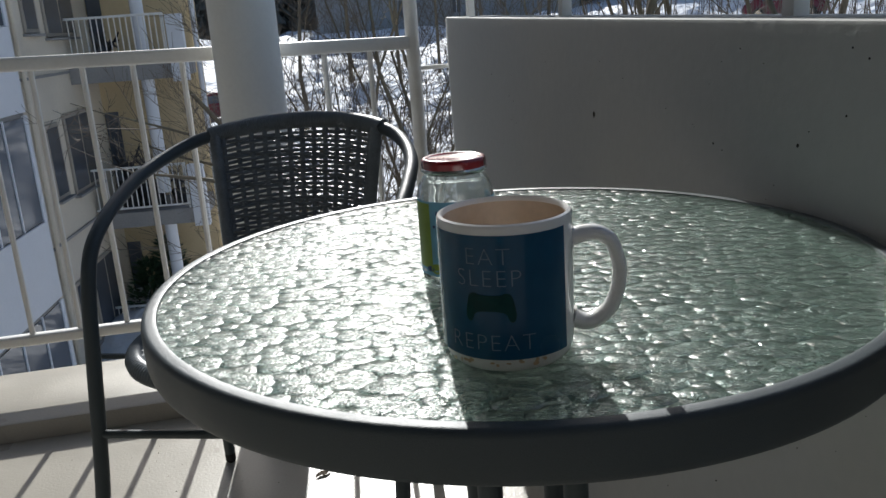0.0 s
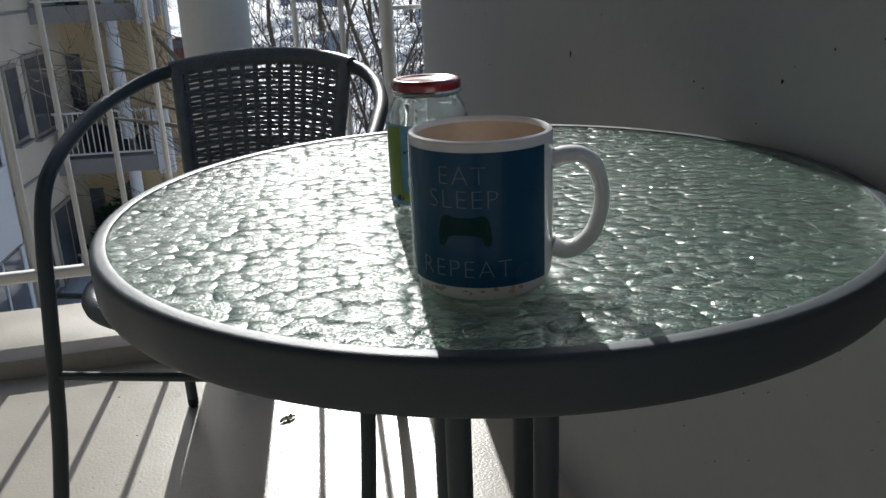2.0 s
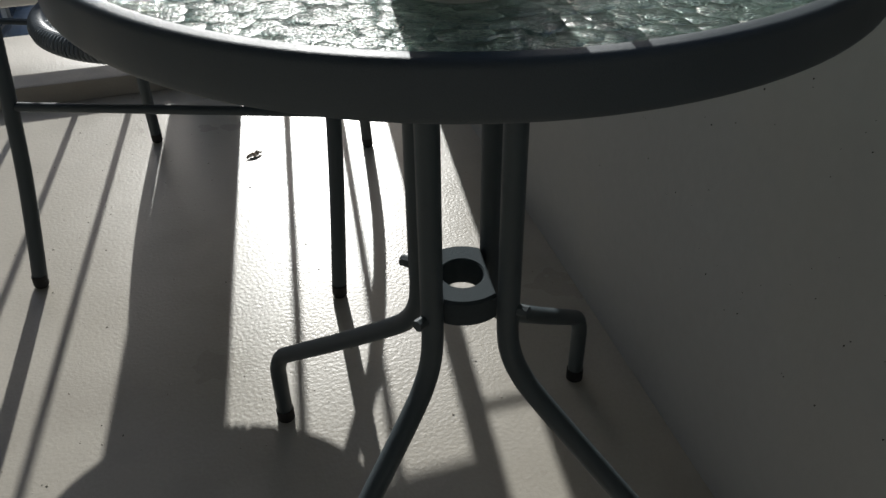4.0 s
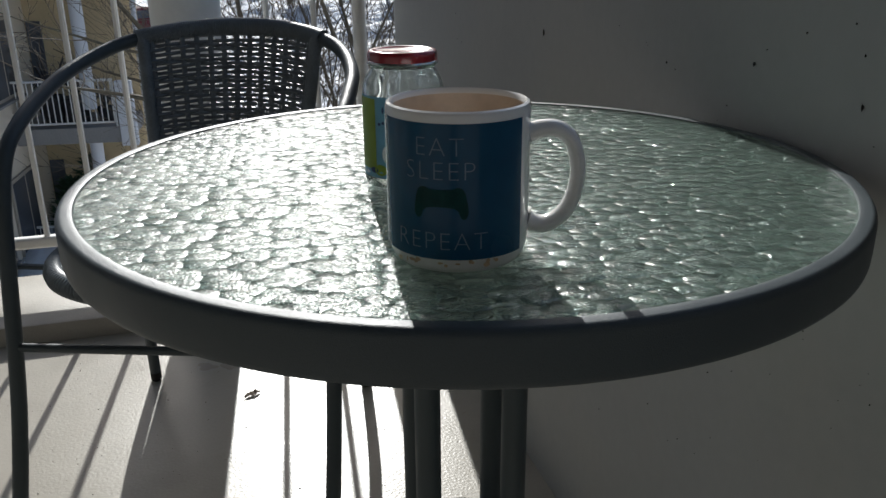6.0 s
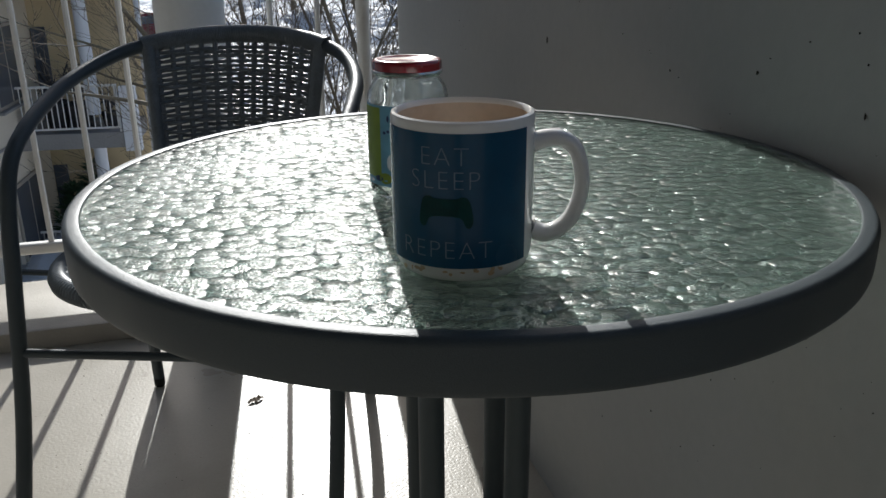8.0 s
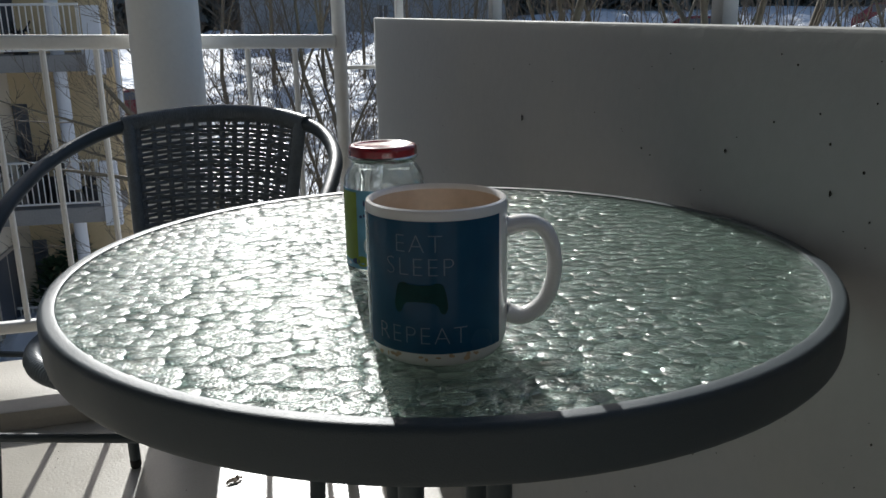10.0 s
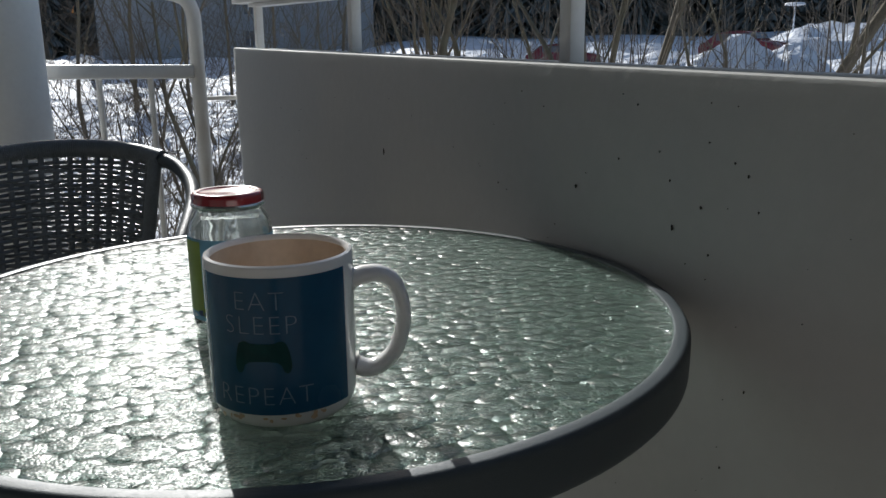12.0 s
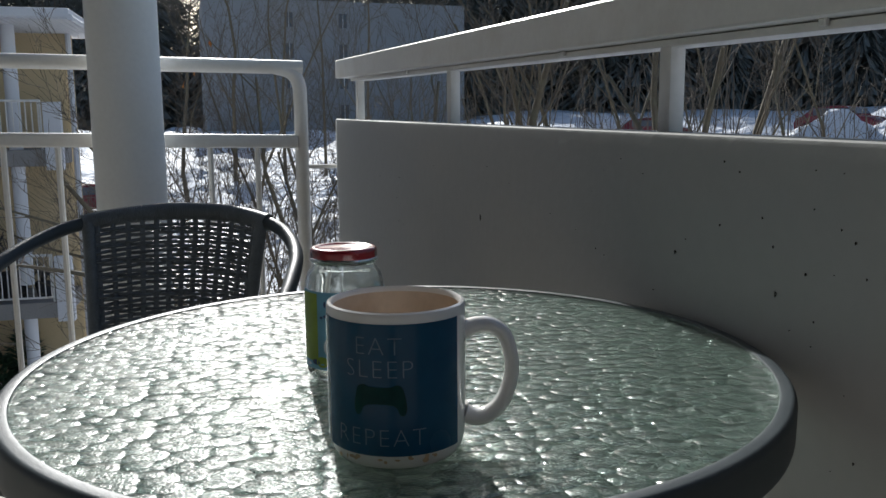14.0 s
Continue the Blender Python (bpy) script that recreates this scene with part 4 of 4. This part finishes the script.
def bare_tree(name, x, y, height, r0, seed, lean=(0, 0), stems=1, label="", spread=0.55, low=0.25, twig_n=5, depth=3, thin=1.0, dense=5):
    """Leafless tree or shrub: tapered trunks, limbs and fine twigs."""
    rnd = random.Random(seed)
    ob = empty(name, pose(x, y, ground_z(x, y) - 0.05), label, "shrub" if stems > 2 else "tree", "bare trees in the yard")
    wander = 0.16 if stems > 2 else 0.12
    twigs = bmesh.new()
    limbs = bmesh.new()

    def grow(bm, p, d, length, r, level):
        n = 6
        pts, rad = [p.copy()], [r]
        q = p.copy()
        dd = d.copy()
        for i in range(n):
            dd = (dd + Vector((rnd.gauss(0, wander), rnd.gauss(0, wander), rnd.gauss(0.03, 0.07)))).normalized()
            q = q + dd * length / n
            pts.append(q.copy())
            rad.append(max(r * (1 - 0.75 * (i + 1) / n), 0.0025))
        tube(bm, pts, rad, (10, 7, 5, 4)[min(level, 3)])
        if level >= depth:
            return
        k = (5 if stems < 3 else 7, dense, twig_n, 3)[min(level, 3)]
        for i in range(k):
            f = (low if level == 0 else 0.15) + (1 - (low if level == 0 else 0.15)) * (i + rnd.random()) / k
            s = min(int(f * n), n - 1)
            b = pts[s].lerp(pts[s + 1], f * n - s)
            t = (pts[s + 1] - pts[s]).normalized()
            a = rnd.random() * 6.283
            o = t.orthogonal().normalized()
            o = Matrix.Rotation(a, 3, t) @ o
            nd = (t * (1 - spread) + o * spread * rnd.uniform(0.7, 1.3) + Vector((0, 0, 0.18))).normalized()
            rr = rad[s] * rnd.uniform(0.4, 0.62) * thin
            grow(limbs if level == 0 else twigs, b, nd, length * rnd.uniform(0.35, 0.58) * (1.1 - 0.5 * f), max(rr, 0.004), level + 1)

    for s in range(stems):
        bm = bmesh.new()
        a = 6.283 * s / stems + rnd.random()
        sp = 0.0 if stems == 1 else rnd.uniform(0.12, 0.35)
        d = Vector((lean[0] + sp * math.cos(a), lean[1] + sp * math.sin(a), 1)).normalized()
        grow(bm, Vector((0.12 * math.cos(a) * (stems > 1), 0.12 * math.sin(a) * (stems > 1), 0)), d, height * rnd.uniform(0.8, 1.05), r0 * rnd.uniform(0.7, 1.1), 0)
        part("trunk", bm, BARK, ob)
    part("limb", limbs, BARK, ob)["kind"] = "stuff"
    part("crown", twigs, TWIG, ob, "fine bare twigs")["kind"] = "stuff"
    return ob


def polar(az, r):
    a = radians(az)
    return -0.19 + r * math.sin(a), -0.61 + r * math.cos(a)


# bearing, distance, height, trunk radius, seed, lean, stems
TREES = [(22.8, 16.5, 11.0, 0.20, 31, 0.0, 1), (26.8, 18.5, 10.0, 0.13, 32, 0.02, 1), (29.3, 18.0, 9.5, 0.12, 33, -0.04, 1), (30.6, 21.0, 9.5, 0.09, 43, 0.03, 1), (25.0, 22.0, 9.5, 0.09, 44, 0.05, 1),
         (36.0, 17.0, 10.5, 0.16, 34, 0.02, 2), (39.0, 15.5, 10.0, 0.15, 35, 0.06, 2), (43.2, 15.5, 10.5, 0.18, 36, 0.02, 1), (50.5, 14.0, 9.0, 0.08, 37, -0.10, 2),
         (41.0, 20.0, 9.5, 0.10, 38, 0.08, 1), (33.5, 22.0, 9.5, 0.10, 39, 0.0, 1), (46.8, 18.0, 9.0, 0.08, 40, 0.05, 1), (53.5, 13.0, 8.5, 0.07, 42, 0.05, 2), (17.5, 24.0, 9.0, 0.08, 41, 0.06, 1),
         (11.5, 50.0, 16.0, 0.14, 45, 0.03, 1), (5.5, 48.0, 16.0, 0.14, 46, -0.04, 1), (8.8, 46.0, 15.0, 0.12, 47, 0.08, 1), (2.4, 44.0, 15.0, 0.12, 48, 0.0, 1), (14.5, 45.0, 15.0, 0.12, 49, -0.06, 1), (10.2, 40.0, 14.0, 0.10, 56, -0.10, 1), (6.9, 42.0, 14.0, 0.10, 60, 0.12, 1)]
for az, r, h, rad, seed, ln, st in TREES:
    x, y = polar(az, r)
    bare_tree("tree", x, y, h, rad, seed, (ln, 0), st, "slender leafless tree standing in the snow", spread=0.36 if az > 15 else 0.50, low=0.45 if az > 15 else 0.25, twig_n=5 if az > 15 else 9, thin=0.7, dense=6 if az > 15 else 9)


def thicket():
    """Dense brush of thin bare stems behind the trees."""
    rnd = random.Random(77)
    bm = bmesh.new()
    for i in range(230):
        x, y = polar(rnd.uniform(17, 60), rnd.uniform(24, 42))
        z = ground_z(x, y) - 0.1
        hh = rnd.uniform(3.0, 8.0)
        dx, dy = rnd.gauss(0, 0.10), rnd.gauss(0, 0.10)
        pts = [(x + dx * hh * f + 0.05 * rnd.gauss(0, 1), y + dy * hh * f, z + hh * f) for f in (0, 0.3, 0.6, 1.0)]
        r = rnd.uniform(0.015, 0.06)
        tube(bm, pts, [r, r * 0.8, r * 0.5, 0.006], 4)
        for k in range(7):
            f = rnd.uniform(0.3, 0.95)
            q = Vector((x + dx * hh * f, y + dy * hh * f, z + hh * f))
            d = Vector((rnd.gauss(0, 0.5), rnd.gauss(0, 0.3), rnd.uniform(0.3, 1.0))) * rnd.uniform(0.5, 1.4)
            tube(bm, [q, q + d * 0.5 + Vector((0, 0, 0.05)), q + d], [0.012, 0.009, 0.004], 3)
    ob = part("brushwood", bm, TWIG)
    tagged(ob, "dense leafless brushwood at the edge of the yard", "brushwood", kind="stuff")


thicket()
# bearing, distance, height, stem radius, seed, lean, stems
SHRUBS = [(9.0, 13.5, 8.2, 0.13, 51, -0.33, 1), (4.9, 14.5, 8.4, 0.022, 52, 0.04, 6), (16.5, 12.0, 7.4, 0.075, 53, -0.34, 2), (19.5, 11.0, 7.2, 0.070, 58, -0.34, 2),
          (13.0, 17.0, 8.0, 0.05, 57, -0.24, 2), (9.6, 15.5, 7.2, 0.035, 59, -0.35, 3), (8.6, 12.8, 7.4, 0.030, 62, -0.40, 3), (12.6, 13.5, 7.6, 0.028, 63, -0.42, 3), (10.9, 15.0, 7.6, 0.024, 66, -0.38, 4), (7.4, 14.2, 7.8, 0.026, 67, -0.30, 3)]
for az, r, h, rad, seed, ln, st in SHRUBS:
    x, y = polar(az, r)
    bare_tree("shrub", x, y, h, rad, seed, (ln, 0), st, "tall leafless many-stemmed shrub in the snow", 0.48, 0.22, 7)


def low_limb_shrub():
    """A shrub close to the balcony with one long limb reaching out sideways."""
    rnd = random.Random(91)
    def at(az, el, r):
        x, y = polar(az, r)
        return Vector((x, y, 0.91 + r * math.tan(radians(el))))
    x, y = polar(2.0, 9.6)
    base = Vector((x, y, ground_z(x, y) - 0.05))
    ob = empty("shrub", pose(*base), "leafless shrub with one long low limb near the balcony", "shrub", "bare trees in the yard")
    trunk = [base, base.lerp(at(1.2, -12.0, 9.4), 0.5) + Vector((0.1, 0, 0)), at(1.2, -12.0, 9.4), at(1.6, -8.5, 9.4), at(2.6, -5.5, 9.3)]
    limb = [at(0.9, -12.5, 9.4), at(-3.2, -9.8, 9.1), at(-6.0, -8.9, 9.0), at(-9.4, -8.2, 8.9)]
    T, L = [q - base for q in spline(trunk, 6)], [q - base for q in spline(limb, 8)]
    part("trunk", btube(T, [0.055 - 0.045 * i / (len(T) - 1) for i in range(len(T))], 8), BARK, ob)
    part("limb", btube(L, [0.036 - 0.026 * i / (len(L) - 1) for i in range(len(L))], 8), BARK, ob)
    bm = bmesh.new()
    for i in range(9):
        src = L if i % 3 else T[len(T) // 2:]
        p = src[rnd.randrange(2, len(src))]
        d = Vector((rnd.gauss(-0.25, 0.35), rnd.gauss(0, 0.25), rnd.uniform(0.1, 0.9))).normalized()
        n = rnd.uniform(0.3, 0.9)
        q = [p + d * n * f + Vector((rnd.gauss(0, 0.03), 0, rnd.gauss(0.02, 0.03))) * f for f in (0, 0.35, 0.7, 1.0)]
        tube(bm, q, [0.010, 0.008, 0.006, 0.003], 5)
        for f in (1, 2):
            e = Vector((rnd.gauss(0, 0.5), rnd.gauss(0, 0.3), rnd.uniform(0, 0.8))).normalized() * 0.3
            tube(bm, [q[f], q[f] + e * 0.5, q[f] + e + Vector((0, 0, 0.03))], [0.006, 0.004, 0.0025], 4)
    part("crown", bm, TWIG, ob, "fine bare twigs")["kind"] = "stuff"


low_limb_shrub()


def evergreen(az, r, w, h, seed):
    """Low dark conifer bush: many short needle sprays round a stem."""
    rnd = random.Random(seed)
    x, y = polar(az, r)
    ob = empty("evergreen_bush", pose(x, y, ground_z(x, y) - 0.05), "low dark green evergreen bush beside the house", "bush")
    part("trunk", btube([(0, 0, 0), (0.02, 0, h * 0.8)], [0.04, 0.01], 6), BARK, ob)
    bm = bmesh.new()
    for i in range(700):
        a, f = rnd.random() * 6.283, rnd.random() ** 0.8
        rr = w * (1 - 0.75 * f) * rnd.uniform(0.55, 1.05) * (1 + 0.2 * math.sin(3 * a + seed))
        c = Vector((rr * math.cos(a), rr * math.sin(a), h * f + 0.1))
        d = Vector((math.cos(a), math.sin(a), rnd.uniform(0.1, 0.9))).normalized() * rnd.uniform(0.12, 0.22)
        t = Vector((-math.sin(a), math.cos(a), rnd.gauss(0, 0.3))) * 0.045
        bm.faces.new([bm.verts.new(v) for v in (c - t, c + t, c + d)])
    part("crown", bm, EVERGREEN, ob, smooth=False)["kind"] = "stuff"


evergreen(-7.9, 20.4, 0.75, 1.5, 3)
evergreen(-9.4, 20.0, 0.6, 1.1, 4)


for az, r, el in ((4.3, 13.0, 5.2), (2.5, 13.2, 2.6), (9.9, 13.0, 8.3), (3.2, 12.6, 3.4)):
    x, y = polar(az, r)
    bm = bmesh.new()
    q = [bm.verts.new(v) for v in ((0, 0, 0.06), (0.035, 0.01, 0.01), (0.02, -0.01, -0.05), (-0.015, 0.01, -0.06), (-0.035, 0, 0.0))]
    bm.faces.new(q)
    bmesh.ops.solidify(bm, geom=bm.faces[:], thickness=0.003)
    lf = part("dry_leaf", bm, ORANGE_LEAF, at=pose(x, y, 0.91 + r * math.tan(radians(el)), 10, 20, 30 * az))
    tagged(lf, "withered orange leaf clinging to a bare twig", "leaf", "withered leaves on the shrubs")


def car(x, y, rz, label):
    c = empty("car", pose(x, y, ground_z(x, y) + 0.05, 0, 0, rz), label, "car", "parked cars")
    bm = bmesh.new()
    prof = [(-2.1, 0.30), (-2.15, 0.62), (-2.05, 0.86), (-1.75, 0.92), (-1.2, 1.36), (-0.4, 1.46), (0.5, 1.42), (1.15, 0.98), (1.9, 0.86), (2.12, 0.66), (2.12, 0.30)]
    rows = []
    for yy, k in ((-0.82, 0.93), (-0.78, 1.0), (0.0, 1.02), (0.78, 1.0), (0.82, 0.93)):
        rows.append([bm.verts.new((px * (0.98 + 0.02 * k), yy * (1.0 if pz < 0.95 else 0.82), 0.30 + (pz - 0.30) * k)) for px, pz in prof])
    for A, B in zip(rows, rows[1:]):
        for i in range(len(prof)):
            j = (i + 1) % len(prof)
            bm.faces.new((A[i], A[j], B[j], B[i]))
    bm.faces.new(rows[0][::-1])
    bm.faces.new(rows[-1])
    bmesh.ops.recalc_face_normals(bm, faces=bm.faces)
    part("body", bm, CAR_RED, c)
    for s in (-1, 1):
        part("side_window", bbox((-1.15, s * 0.70 - 0.06, 0.97), (0.85, s * 0.70 + 0.06, 1.33), 0.03), WINDOW_GLASS, c, smooth=False)
        for px in (-1.3, 1.3):
            w = part("wheel", btube([(px, s * 0.70, 0.32), (px, s * 0.86, 0.32)], 0.32, 20), RUBBER, c)
            part("rim", btube([(px, s * 0.861, 0.32), (px, s * 0.875, 0.32)], 0.19, 14), LID_RIM, w)
    part("windscreen", bbox((-0.03, -0.62, -0.28), (0.03, 0.62, 0.28), 0.02, m=pose(0.84, 0, 1.22, 0, -56, 0)), WINDOW_GLASS, c, smooth=False)
    part("rear_window", bbox((-0.03, -0.62, -0.26), (0.03, 0.62, 0.26), 0.02, m=pose(-1.5, 0, 1.16, 0, 50, 0)), WINDOW_GLASS, c, smooth=False)
    return c


for az, r, rz, text in ((44.9, 46.5, 10, "dark red car parked behind snow banks"), (-3.6, 43.0, 75, "red car parked in the snowy yard"), (33.6, 50.0, 30, "dark red car half hidden by a snow bank")):
    x, y = polar(az, r)
    car(x, y, -az + rz - 40, text)


def snow_bank(az, r, w, h, seed):
    """Ploughed heap of lumpy snow."""
    x, y = polar(az, r)
    bm = bmesh.new()
    n, m = 28, 14
    g = []
    for i in range(n + 1):
        row = []
        for j in range(m + 1):
            u, v = 2 * i / n - 1, 2 * j / m - 1
            k = max(0.0, 1 - u * u) * max(0.0, 1 - v * v)
            z = h * k ** 0.7 * (1 + 0.5 * noise.noise((u * 2.5 + seed, v * 2, 0))) + 0.25 * k * noise.noise((u * 9, v * 6, seed))
            row.append(bm.verts.new((u * w, v * w * 0.5, z - 0.15)))
        g.append(row)
    for p, q in zip(g, g[1:]):
        for j in range(m):
            bm.faces.new((p[j], q[j], q[j + 1], p[j + 1]))
    ob = part("snow_bank", bm, SNOW, at=pose(x, y, ground_z(x, y), 0, 0, -az))
    tagged(ob, "heap of ploughed snow at the edge of the yard", "snow bank", "snow banks")


for az, r, w, h, seed in ((49.3, 50.0, 4.2, 1.5, 1), (54.5, 42.0, 4.0, 0.9, 2), (37.5, 45.0, 3.5, 0.9, 3), (45.6, 41.5, 3.8, 1.9, 4), (41.0, 47.0, 4.0, 0.8, 7), (51.5, 58.0, 6.0, 1.6, 8), (28.5, 52.0, 5.0, 0.8, 5), (24.5, 56.0, 4.0, 1.0, 6)):
    snow_bank(az, r, w, h, seed)


def yard_lamp(az, r):
    x, y = polar(az, r)
    lamp = empty("yard_lamp", pose(x, y, ground_z(x, y)), "low yard lamp with a flat snow-covered top", "street lamp")
    part("post", btube([(0, 0, 0), (0, 0, 2.7)], 0.05, 10), PANEL_WHITE, lamp)
    part("shade", lathe([(0.0, 2.98), (0.5, 2.95), (0.62, 2.86), (0.58, 2.80), (0.2, 2.76), (0.0, 2.74)], 24), PANEL_WHITE, lamp)


yard_lamp(47.7, 56.0)


def shed(az, r):
    x, y = polar(az, r)
    s = empty("waste_shed", pose(x, y, ground_z(x, y), 0, 0, -az), "small pale boarded shed with a snowy roof", "shed")
    part("wall", bbox((-1.4, -1, 0), (1.4, 1, 2.0), 0.02), PANEL_WHITE, s, smooth=False)
    for i in range(14):
        part("board", bbox((-1.38 + 0.2 * i, -1.03, 0.05), (-1.21 + 0.2 * i, -1.003, 1.95)), PANEL_WHITE, s, smooth=False)
    part("roof", bbox((-1.6, -1.2, 2.0), (1.6, 1.2, 2.25), 0.1, 3), SNOW, s)


shed(53.6, 66.0)
